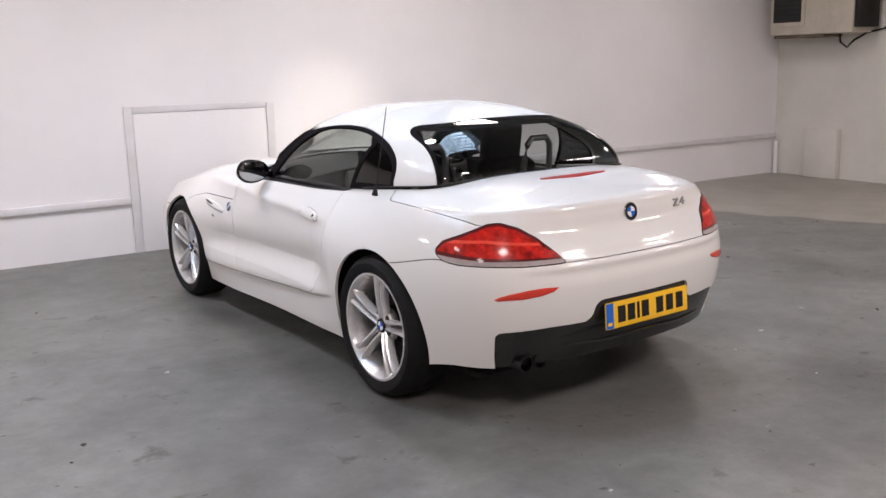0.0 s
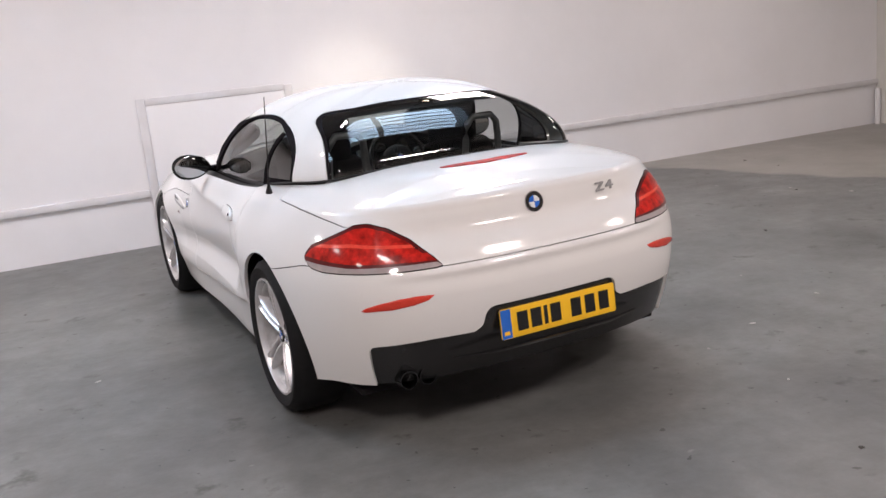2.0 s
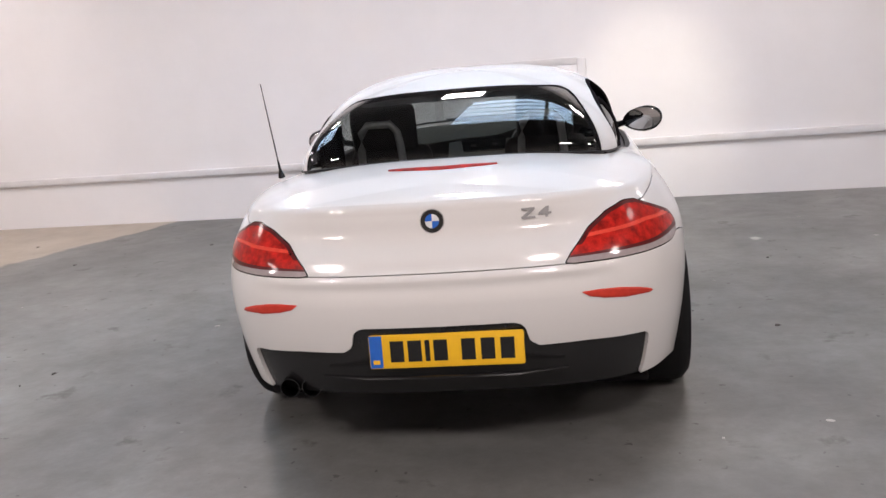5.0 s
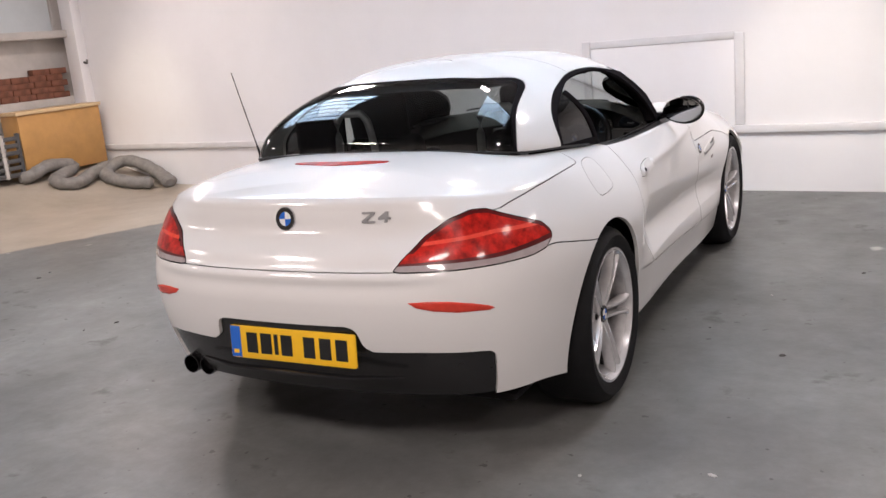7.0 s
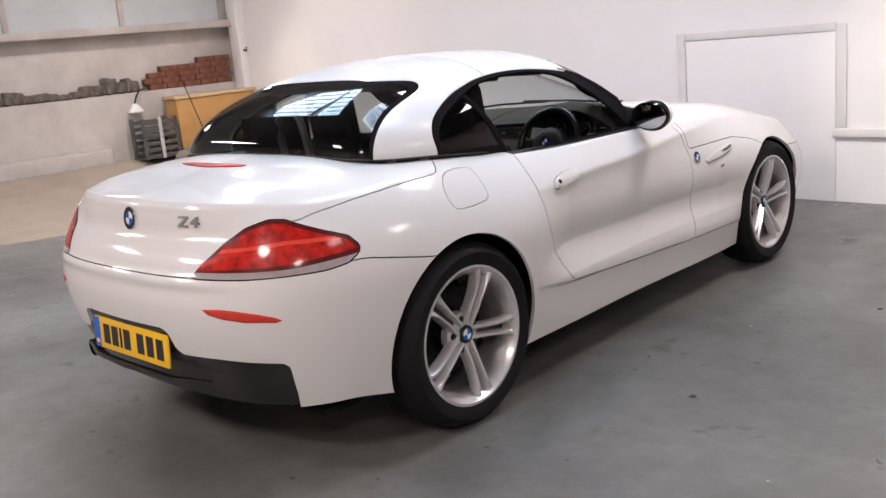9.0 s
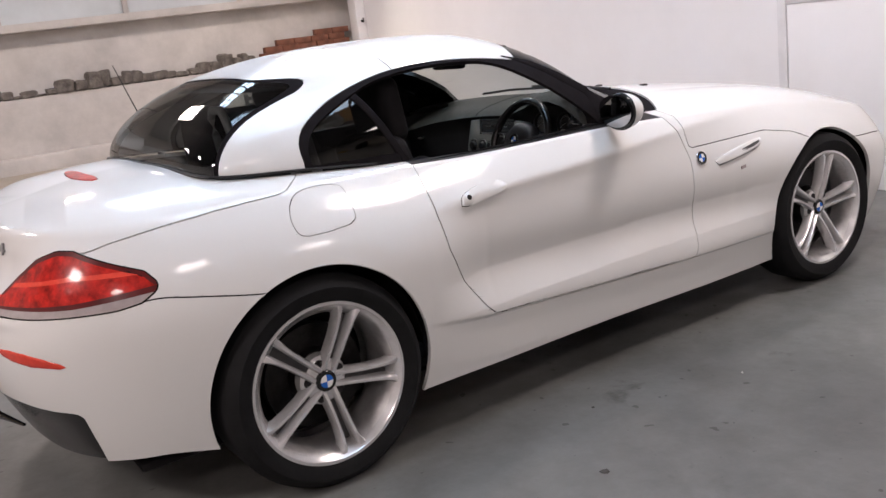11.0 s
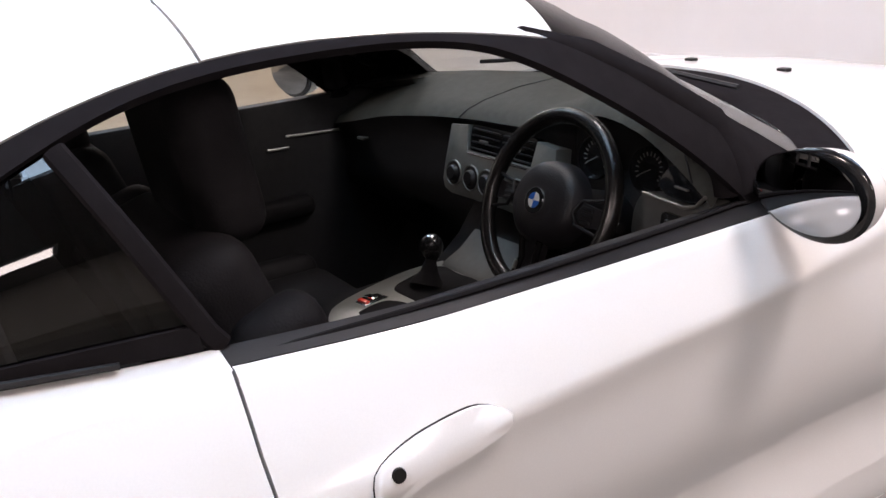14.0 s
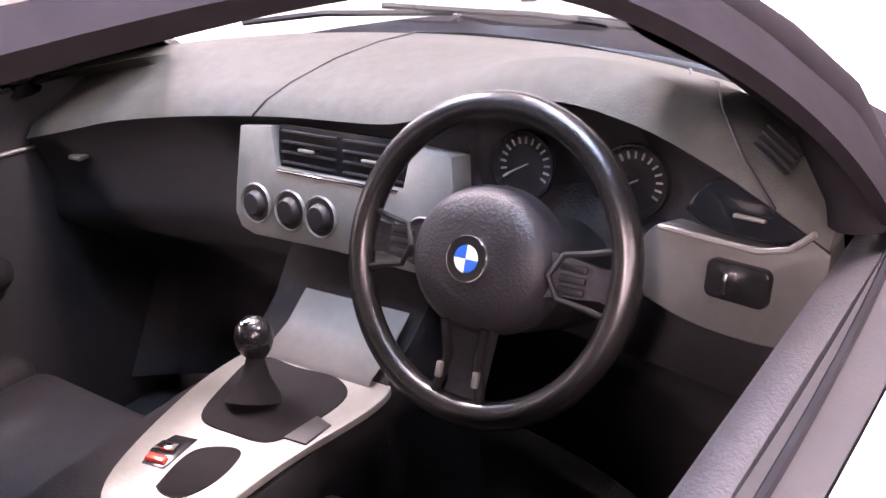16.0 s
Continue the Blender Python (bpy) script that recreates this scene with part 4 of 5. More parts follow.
# ---- tail details ----
for mir in (False, True):
    wrap_patch("reflector", [(0.476, 0.607), (0.50, 0.590), (0.55, 0.577), (0.62, 0.567), (0.70, 0.563), (0.713, 0.568), (0.70, 0.578), (0.66, 0.592), (0.60, 0.604), (0.54, 0.609)], REDREF, bumper, "tail", mir, 0.003, label="red bumper reflector")
roundel(stuck(0.0, 0.858, "tail", lift=0.001), 0.041, lid)
# plain chrome shapes where the model badge sits
em = stuck(0.345, 0.862, "tail", lift=0.001)
for dx, outline_pts in ((-0.028, [(-0.022, 0.018), (0.022, 0.018), (0.022, 0.011), (-0.006, -0.011), (0.022, -0.011), (0.022, -0.018), (-0.024, -0.018), (-0.024, -0.011), (0.006, 0.011), (-0.022, 0.011)]),
                        (0.028, [(0.004, 0.018), (0.013, 0.018), (0.010, -0.001), (0.020, -0.001), (0.019, -0.008), (0.009, -0.008), (0.007, -0.018), (-0.002, -0.018), (0.0, -0.008), (-0.024, -0.008), (-0.022, -0.001)])):
    bm = prism([(a + dx, b) for a, b in outline_pts], 0, 0.004)
    bm.transform(em)
    part("badge_shape", bm, HOOP, lid, smooth=False)
# number plate, its letters as plain bars
plate = part("number_plate", prism(rounded(0.520, 0.115, 0.008, 3), 0.0, 0.006, 0.0015), YELLOW, bumper, "yellow number plate with a blue end band")
plate.matrix_local = Matrix.Translation((0.022, -0.842, 0.440)) @ pose(0, 0, 0, 86, 0, 0)
part("blue_band", box(-0.258, -0.055, 0.006, -0.215, 0.055, 0.0068), BLUE, plate, smooth=False)
for k, dx in enumerate((-0.165, -0.105, -0.062, -0.018, 0.075, 0.140, 0.205)):
    wd = 0.016 if k == 2 else 0.046
    part("plate_bar", box(dx - wd / 2, -0.036, 0.006, dx + wd / 2, 0.036, 0.0072), BLACK, plate, smooth=False)
part("band_bar", box(-0.248, -0.042, 0.0068, -0.225, -0.028, 0.0074), YELLOW, plate, smooth=False)
# lower lip of the valance and exhaust pipes
lip = tube([(-0.42, -0.79, 0.345), (-0.25, -0.84, 0.345), (0.0, -0.858, 0.35), (0.25, -0.84, 0.345), (0.42, -0.79, 0.345)], [0.006, 0.014, 0.018, 0.014, 0.006], 10, squash=0.6)
part("lower_lip", lip, BLACK, valance, "gloss black lower lip")
PIPE = mat("dark_chrome", (0.12, 0.12, 0.125), 0.22, 1.0, 0.4, 30)
for dx in (-0.572, -0.492):
    part("exhaust_pipe", lathe([(0.036, 0.0), (0.036, -0.12), (0.033, -0.12), (0.032, 0.0), (0.0, 0.0)], 24, "y", m=Matrix.Translation((dx, -0.60, 0.275))), PIPE, car, "dark chrome exhaust pipe")
# aerial
part("aerial", tube([(-0.772, 0.11, 0.925), (-0.772, 0.10, 0.955), (-0.772, 0.085, 1.0)], [0.016, 0.007, 0.004], 8), TRIM, car)
part("aerial_rod", tube([(-0.772, 0.085, 1.0), (-0.772, 0.03, 1.17), (-0.772, -0.02, 1.33)], [0.003, 0.0024, 0.0018], 6), TRIM, car)

# ---- flank details ----
def mirror_unit(sd):
    part("mirror_foot", tube([(sd * 0.70, 1.36, 0.915), (sd * 0.745, 1.33, 0.925), (sd * 0.79, 1.30, 0.94)], [0.032, 0.022, 0.024], 12, squash=0.75), BLACK, car)
    M = Matrix.Translation((sd * 0.858, 1.265, 0.957)) @ pose(0, 0, 0, 0, 0, sd * -6) @ Matrix.Scale(sd, 4, (1, 0, 0))

    def shell(front, kx, kz):
        own = bmesh.new()
        bmesh.ops.create_uvsphere(own, u_segments=32, v_segments=20, radius=1)
        if front:
            bmesh.ops.bisect_plane(own, geom=own.verts[:] + own.edges[:] + own.faces[:], plane_co=(0, 0, 0), plane_no=(0, -1, 0), clear_outer=True)
        else:
            bmesh.ops.bisect_plane(own, geom=own.verts[:] + own.edges[:] + own.faces[:], plane_co=(0, 0.05, 0), plane_no=(0, 1, 0), clear_outer=True)
        for v in own.verts:
            x, y, z = v.co
            depth = 0.085 if front else 0.012
            taper = 1 + 0.16 * x
            v.co = Vector((x * kx, y * depth, z * kz * taper - 0.006 * (1 - x)))
        own.transform(M)
        bmesh.ops.recalc_face_normals(own, faces=own.faces[:])
        return own

    hs = part("mirror_housing", shell(True, 0.101, 0.064), PAINT, car, "pearl white door mirror with black edge")
    part("mirror_rim", shell(False, 0.103, 0.066), BLACK, hs)
    gl = lathe([(0.0, 0.0), (0.96, 0.0), (1.0, -0.02)], 32, "z")
    gl.transform(M @ pose(0.0, -0.0135, -0.003, 92, 0, -2) @ Matrix.Diagonal((0.094, 0.058, 0.05, 1)))
    bmesh.ops.recalc_face_normals(gl, faces=gl.faces[:])
    part("mirror_glass", gl, MIRRORM, hs)


for sd in (1, -1):
    mirror_unit(sd)
    mir = sd < 0
    dr = door_l if mir else door_r
    # door handle: a drop-shaped grip in a shallow surround, lock at its rear end
    grip = smooth_chain([(0.562, 0.757), (0.566, 0.778), (0.590, 0.793), (0.635, 0.804), (0.690, 0.809), (0.730, 0.803), (0.753, 0.785), (0.725, 0.774), (0.68, 0.767), (0.63, 0.760), (0.585, 0.752), (0.562, 0.757)], 34)[:-1]
    wrap_patch("handle_surround", [(0.657 + (a - 0.657) * 1.02, 0.780 + (b - 0.780) * 1.07) for a, b in grip], TRIM, dr, "flank", mir, 0.0008, 0.0)
    hd = wrap_patch("door_handle", grip, PAINT, dr, "flank", mir, 0.013, 0.0)
    lk = stuck(0.590, 0.776, "flank", mir, 0, 0.0125)
    bm = lathe([(0.0, 0.0025), (0.0075, 0.0025), (0.009, 0.0)], 20, "z")
    bm.transform(lk)
    part("lock", bm, DISC, hd, "round metal lock")
    # side badge and bright gill strip
    bd = stuck(1.725, 0.697, "flank", mir, 0, 0.001)
    roundel(bd, 0.028, car)
    wrap_patch("gill_recess", [(1.800, 0.672), (1.86, 0.688), (1.94, 0.701), (2.03, 0.713), (2.085, 0.716), (2.090, 0.703), (2.06, 0.684), (1.98, 0.670), (1.88, 0.657), (1.81, 0.655)], PAINT, car, "flank", mir, 0.003)
    wrap_patch("gill_slot", [(1.96, 0.690), (2.01, 0.698), (2.06, 0.707), (2.080, 0.709), (2.078, 0.701), (2.04, 0.690), (1.99, 0.682), (1.96, 0.681)], ALLOYD, car, "flank", mir, 0.003)
    wrap_patch("side_gill", [(1.812, 0.654), (1.88, 0.660), (1.96, 0.669), (2.03, 0.680), (2.06, 0.688), (2.03, 0.676), (1.96, 0.664), (1.88, 0.655), (1.82, 0.650)], HOOP, car, "flank", mir, 0.006, label="dull metal side gill")
    wrap_patch("side_repeater", [(1.940, 0.624), (1.966, 0.628), (1.966, 0.616), (1.940, 0.612)], CLEARLENS, car, "flank", mir, 0.003)
    # window sill strip along the door top
    ss = [dome_base(np.array([s]))[0] for s in np.linspace(0.20, 0.41, 14)]
    bm = tube([(sd * (x + 0.004), y, z + 0.002) for x, y, z in ss], 0.005, 8, squash=0.8)
    part("window_gasket", bm, TRIM, car)
bb = [dome_base(np.array([s]))[0] for s in np.linspace(0, 0.22, 10)]
rear_line = [(-x, y - 0.006, z + 0.001) for x, y, z in bb[::-1]] + [(x, y - 0.006, z + 0.001) for x, y, z in bb[1:]]
part("rear_gasket", tube(rear_line, 0.008, 8, squash=0.7), TRIM, car)
for dx in (0.15, -0.15):
    p = Vector(body_place(np.array([[0.71, 1.83]]))[0])
    part("washer_jet", box(dx - 0.014, 2.12, p.z - 0.004, dx + 0.014, 2.145, p.z + 0.007, 0.003), TRIM, hood)
# wiper arms along the scuttle
part("wiper", tube([(0.34, 1.735, 0.972), (0.08, 1.775, 0.980), (-0.25, 1.79, 0.982)], 0.006, 6), TRIM, car)
part("wiper", tube([(-0.10, 1.795, 0.974), (-0.36, 1.745, 0.972), (-0.50, 1.675, 0.962)], 0.006, 6), TRIM, car)

# ---- cabin ----
def cushion(x0, y0, z0, x1, y1, z1, r=0.05, seg=5):
    return box(x0, y0, z0, x1, y1, z1, r, seg=seg)


part("cabin_floor", box(-0.70, -0.05, 0.20, 0.70, 1.75, 0.24), CARPET, car)
part("rear_bulkhead", box(-0.66, -0.02, 0.24, 0.66, 0.06, 0.93, 0.02), CARPET, car)
part("parcel_shelf", box(-0.62, -0.10, 0.80, 0.62, 0.42, 0.86, 0.02), CARPET, car)
for sd in (1, -1):
    part("door_card", box(sd * 0.6935 - 0.0185, 0.45, 0.21, sd * 0.6935 + 0.0185, 1.50, 0.893 if sd > 0 else 0.915, 0.012), FASCIA, door_r if sd > 0 else door_l)
    part("armrest", box(sd * 0.67 - 0.035, 0.55, 0.59, sd * 0.67 + 0.035, 1.20, 0.655, 0.030, seg=4), SEATM, door_r if sd > 0 else door_l)
    # seat: cushion, back with bolsters, head restraint
    seat = new("seat")
    seat.parent = car
    seat.matrix_local = pose(sd * 0.36, 0, 0)
    tagged(seat, "black leather sports seat")
    part("seat_cushion", cushion(-0.20, 0.70, 0.34, 0.20, 1.16, 0.49), SEATM, seat)
    for q in (-1, 1):
        part("seat_bolster", cushion(q * 0.215 - 0.045, 0.70, 0.34, q * 0.215 + 0.045, 1.14, 0.52, 0.04), SEATM, seat)
        bm = cushion(q * 0.20 - 0.045, -0.06, 0.0, q * 0.20 + 0.045, 0.07, 0.46, 0.04)
        bm.transform(Matrix.Translation((0, 0.71, 0.45)) @ pose(0, 0, 0, 18, 0, 0))
        part("back_bolster", bm, SEATM, seat)
    bm = cushion(-0.19, -0.08, 0.0, 0.19, 0.05, 0.58, 0.05)
    bm.transform(Matrix.Translation((0, 0.72, 0.43)) @ pose(0, 0, 0, 20, 0, 0))
    part("seat_back", bm, SEATM, seat)
    bm = cushion(-0.130 if sd > 0 else -0.175, -0.065, 0.50, 0.130, 0.035 if sd > 0 else 0.015, 0.735, 0.04)
    bm.transform(Matrix.Translation((0, 0.672 if sd > 0 else 0.625, 0.452)) @ pose(0, 0, 0, 8, 0, 0))
    part("head_restraint", bm, SEATM, seat)
    part("roll_hoop", tube([(sd * 0.352 + a, b, c) for a, b, c in ((-0.10, 0.28, 0.80), (-0.088, 0.25, 1.00), (-0.080, 0.24, 1.07), (-0.05, 0.238, 1.105), (0.05, 0.238, 1.105), (0.080, 0.24, 1.07), (0.088, 0.25, 1.00), (0.10, 0.28, 0.80))], 0.017, 10), HOOP, car, "grey metal roll hoop")
# panel added behind the passenger's shoulder to keep the quarter window dark
part("quarter_blocker", box(-0.605, 0.16, 0.86, -0.588, 0.54, 1.09, 0.006), MATTE, car)
# headlining under the roof
bm = bmesh.new()
rows = []
for u in np.linspace(-0.66, 0.66, 25):
    rows.append([bm.verts.new(tuple(dome_place(np.array([[u, v]]))[0] * (0.985, 1, 1) - np.array([0, 0, 0.025]))) for v in np.linspace(0.55, 1.0, 10)])
for p, q in zip(rows, rows[1:]):
    for i in range(9):
        bm.faces.new((p[i], q[i], q[i + 1], p[i + 1]))
bmesh.ops.remove_doubles(bm, verts=bm.verts[:], dist=1e-4)
part("headlining", bm, TRIM, car)

# dashboard: a long sweep across the car, its hood higher over the dials
dash_lip = curve_keys([(-0.67, 0.830), (-0.62, 0.839), (-0.44, 0.874), (-0.11, 0.903), (0.07, 0.911), (0.18, 0.938), (0.27, 0.965), (0.36, 0.975), (0.45, 0.964), (0.54, 0.937), (0.614, 0.906), (0.67, 0.880)])


def dash_section(x):
    bow = 0.11 * (x / 0.7) ** 2
    cave = 0.05 * math.exp(-(((x - 0.345) / 0.15) ** 6))
    lip = float(dash_lip(x))
    crest = 0.962 - 0.025 * (x / 0.66) ** 4
    sec = [(1.715, crest - 0.022), (1.685, crest), (1.61, 0.75 * (crest + 0.004) + 0.25 * (lip + 0.05)), (1.52, 0.5 * crest + 0.5 * (lip + 0.046)), (1.435, lip + 0.036), (1.395, lip + 0.019), (1.378, lip), (1.39 + cave, lip - 0.012), (1.41 + cave, lip - 0.075), (1.40 + cave * 0.3, lip - 0.145), (1.41, 0.665), (1.50, 0.60), (1.58, 0.50), (1.62, 0.30)]
    return [(x, y - bow * (0.9 if y < 1.6 else 2.5), z) for y, z in sec]


def dash_sheet(lo, hi):
    bm = bmesh.new()
    rows = [[bm.verts.new(c) for c in dash_section(x)[lo:hi]] for x in np.linspace(-0.665, 0.665, 57)]
    for p, q in zip(rows, rows[1:]):
        for i in range(len(p) - 1):
            bm.faces.new((p[i], p[i + 1], q[i + 1], q[i]))
    bmesh.ops.recalc_face_normals(bm, faces=bm.faces[:])
    return bm


dashboard = part("dashboard", dash_sheet(0, 7), DASHM, car, "charcoal grey soft dashboard top", angle=60)
part("fascia", dash_sheet(6, 14), FASCIA, dashboard, "black fascia under the dashboard top", angle=60)
# stitched joints running over the top
for x0, x1 in ((-0.17, -0.08), (0.61, 0.37)):
    run = [dash_section(x0 + (x1 - x0) * (1 - i / 6))[i] for i in range(1, 7)]
    part("dash_seam", tube([(x, y, z + 0.0005) for x, y, z in run], 0.0022, 6), FASCIA, dashboard)
# small demister grille at the corner
for k in range(4):
    part("demister_slat", box(-0.024, -0.003, 0, 0.024, 0.003, 0.003, 0.001, m=Matrix.Translation((0.600, 1.31 + 0.014 * k, float(dash_lip(0.600)) + 0.042 + 0.002 * k)) @ pose(0, 0, 0, 0, 22, -30)), TRIM, dashboard)
# central stack: bright panel, vents, round knobs
TILT = pose(0, 1.362, 0.812, 78, 0, 0)


def on_stack(bm):
    bm.transform(TILT)
    return bm


stack = part("centre_panel", on_stack(prism([(-0.193, 0.072), (-0.128, 0.078), (-0.116, 0.020), (0.116, 0.020), (0.128, 0.078), (0.193, 0.072), (0.203, -0.020), (0.205, -0.060), (0.192, -0.082), (0.165, -0.090), (0.0, -0.086), (-0.165, -0.090), (-0.192, -0.082), (-0.205, -0.060), (-0.203, -0.020)], -0.03, 0.012, 0.005)), ALU, car, "brushed metal centre panel")
part("vent_housing", on_stack(prism(rounded(0.240, 0.064, 0.010, 4, 0, 0.050), -0.03, 0.002)), SCREEN, stack)
for q in (-1, 1):
    for k in range(4):
        part("vent_slat", on_stack(box(q * 0.059 - 0.052, 0.026 + 0.015 * k, 0.000, q * 0.059 + 0.052, 0.029 + 0.015 * k, 0.008, 0.001)), TRIM, stack)
    part("vent_tab", on_stack(box(q * 0.059 - 0.014, 0.047, 0.006, q * 0.059 + 0.014, 0.0510, 0.013, 0.0015)), ALU, stack)
for kx in (-0.156, -0.086, -0.026, 0.086, 0.156):
    kb = part("knob", on_stack(lathe([(0.027, 0.012), (0.027, 0.014), (0.020, 0.015), (0.018, 0.022), (0.015, 0.025), (0.0, 0.025)], 28, "z", m=Matrix.Translation((kx, -0.040, 0)))), TRIM, stack, "black rotary knob with a bright rim")
    part("knob_rim", on_stack(lathe([(0.0275, 0.011), (0.031, 0.013), (0.029, 0.017), (0.0265, 0.013)], 28, "z", closed=True, m=Matrix.Translation((kx, -0.040, 0)))), ALU, kb)
# bright strip under the vents
part("vent_strip", on_stack(box(-0.112, 0.013, 0.010, 0.112, 0.018, 0.016, 0.002)), CHROME, stack)
# instrument binnacle with two round dials
part("binnacle", box(0.19, 1.410, 0.78, 0.50, 1.430, 0.955, 0.02), FASCIA, car)
for gx in (0.284, 0.427):
    m = Matrix.Translation((gx, 1.392, 0.879)) @ Matrix.Scale(0.74, 4) @ pose(0, 0, 0, 80, 0, 0)
    dl = part("dial", lathe([(0.0, 0.0), (0.050, 0.0), (0.055, 0.012), (0.058, 0.012), (0.060, 0.0)], 36, "z", m=m), BLACK, car, "round black dial with pale marks")
    for k in range(15):
        mm = m @ pose(0, 0, 0.001, 0, 0, -120 + 240 * k / 14)
        part("dial_mark", box(-0.0016, 0.036, 0, 0.0016, 0.047, 0.001, m=mm), DIAL, dl, smooth=False)
    part("needle", box(-0.0012, -0.008, 0.003, 0.0012, 0.04, 0.004, m=m @ pose(0, 0, 0, 0, 0, 118)), DIAL, dl, smooth=False)
# driver's outer panel with vent and light switch
side_panel = part("outer_panel", prism(smooth_chain([(-0.108, -0.045), (-0.05, -0.060), (0.02, -0.064), (0.075, -0.050), (0.088, 0.0), (0.090, 0.050), (0.080, 0.068), (0.062, 0.048), (0.036, 0.036), (0.0, 0.031), (-0.045, 0.032), (-0.085, 0.034), (-0.104, 0.015), (-0.108, -0.045)], 44)[:-1], -0.02, 0.012, 0.004, m=Matrix.Translation((0.575, 1.312, 0.832)) @ pose(0, 0, 0, 78, 0, -8)), PANELG, car, "satin grey outer panel")
part("panel_edge", tube([(0.492, 1.312, 0.867), (0.545, 1.305, 0.866), (0.600, 1.296, 0.866), (0.630, 1.291, 0.876), (0.652, 1.288, 0.897)], 0.0035, 8), ALU, side_panel, "bright upper edge of the panel")
SWM = Matrix.Translation((0.583, 1.298, 0.829)) @ pose(0, 0, 0, 78, 0, -8)
swp = part("light_switch", prism(rounded(0.066, 0.040, 0.009, 4), 0.0, 0.010, 0.003, m=SWM), BLACK, side_panel)
part("switch_lever", box(-0.009, -0.011, 0.010, -0.004, 0.011, 0.022, 0.002, m=SWM), CHROME, swp)
outv = part("outer_vent", prism(smooth_chain([(-0.065, -0.006), (-0.040, 0.028), (0.0, 0.034), (0.045, 0.016), (0.066, -0.004), (0.040, -0.020), (0.0, -0.022), (-0.045, -0.018), (-0.065, -0.006)], 30)[:-1], -0.02, 0.006, 0.004, m=Matrix.Translation((0.580, 1.318, 0.892)) @ pose(0, 0, 0, 78, 0, -8)), SCREEN, car)
part("vent_tab", box(-0.016, -0.002, 0.006, 0.016, 0.002, 0.013, 0.001, m=Matrix.Translation((0.588, 1.314, 0.893)) @ pose(0, 0, 0, 78, 0, -8)), ALU, outv)
# glove box line and latch
part("glove_latch", box(-0.600, 1.318, 0.792, -0.566, 1.350, 0.800, 0.003), ALU, dashboard)
part("door_pull_strip", tube([(-0.672, 1.144, 0.819), (-0.672, 1.23, 0.815), (-0.672, 1.315, 0.811)], 0.004, 6), ALU, door_l, "bright strip on the door card")
part("door_release", tube([(-0.670, 1.085, 0.791), (-0.670, 1.147, 0.789)], 0.004, 6), ALU, door_l)
# centre console
cons = bmesh.new()
rows = []
for y, hw, z in ((0.50, 0.130, 0.56), (0.75, 0.135, 0.566), (0.92, 0.14, 0.570), (1.10, 0.145, 0.572), (1.25, 0.145, 0.576), (1.33, 0.15, 0.635), (1.40, 0.16, 0.71)):
    rows.append([cons.verts.new(c) for c in ((-hw - 0.03, y, 0.22), (-hw, y, z - 0.03), (-hw + 0.015, y, z), (hw - 0.015, y, z), (hw, y, z - 0.03), (hw + 0.03, y, 0.22))])
for p, q in zip(rows, rows[1:]):
    for i in range(5):
        cons.faces.new((p[i], p[i + 1], q[i + 1], q[i]))
cons.faces.new(rows[0])
bmesh.ops.recalc_face_normals(cons, faces=cons.faces[:])
console = part("centre_console", cons, SEATM, car, "black leather centre console")
CT = Matrix.Translation((0, 0, 0.583))


def console_piece(name, outline_pts, z0, z1, bevel, material, parent, label=""):
    """A flat piece of the console, its outline in the car's x and y."""
    bm = prism(outline_pts, z0, z1, bevel)
    bm.transform(CT)
    return part(name, bm, material, parent, label)


plate_line = [(-0.110, 1.262), (-0.115, 1.19), (-0.094, 1.08), (-0.062, 0.985), (-0.028, 0.928), (0.030, 0.893), (0.084, 0.884), (0.112, 0.905), (0.126, 0.98), (0.130, 1.10), (0.130, 1.272), (0.0, 1.258), (-0.110, 1.262)]
trimp = console_piece("console_trim", smooth_chain(plate_line, 70)[:-1], -0.006, 0.004, 0.003, ALU, car, "brushed metal console trim plate")
# dark well round the lever, its notch at the edge, small tray, recessed button
console_piece("lever_surround", smooth_chain([(-0.086, 1.205), (-0.062, 1.130), (-0.036, 1.086), (0.030, 1.082), (0.084, 1.094), (0.100, 1.130), (0.104, 1.165), (0.096, 1.225), (0.060, 1.246), (-0.02, 1.240), (-0.080, 1.234), (-0.086, 1.205)], 50)[:-1], 0.0, 0.006, 0.002, LINER, trimp, "black gaiter well round the gear lever")
console_piece("surround_notch", [(0.092, 1.108), (0.127, 1.112), (0.127, 1.158), (0.098, 1.164)], 0.0, 0.0066, 0.001, TRIM, trimp)
console_piece("tray", smooth_chain([(0.026, 0.964), (0.014, 1.000), (0.012, 1.036), (0.030, 1.054), (0.066, 1.062), (0.076, 1.045), (0.080, 0.985), (0.070, 0.966), (0.045, 0.958), (0.026, 0.964)], 40)[:-1], 0.0, 0.0055, 0.002, LINER, trimp)
console_piece("button_recess", [(-0.040, 1.010), (-0.026, 0.984), (0.008, 0.990), (-0.002, 1.052), (-0.036, 1.044)], 0.0, 0.0052, 0.001, BLACK, trimp)
console_piece("console_button", [(-0.034, 1.010), (-0.006, 1.016), (-0.010, 1.030), (-0.034, 1.025)], 0.0, 0.011, 0.002, CHROME, trimp)
console_piece("console_button", [(-0.027, 0.990), (0.002, 0.995), (-0.002, 1.006), (-0.030, 1.001)], 0.0, 0.010, 0.002, REDREF, trimp, "small red console button")
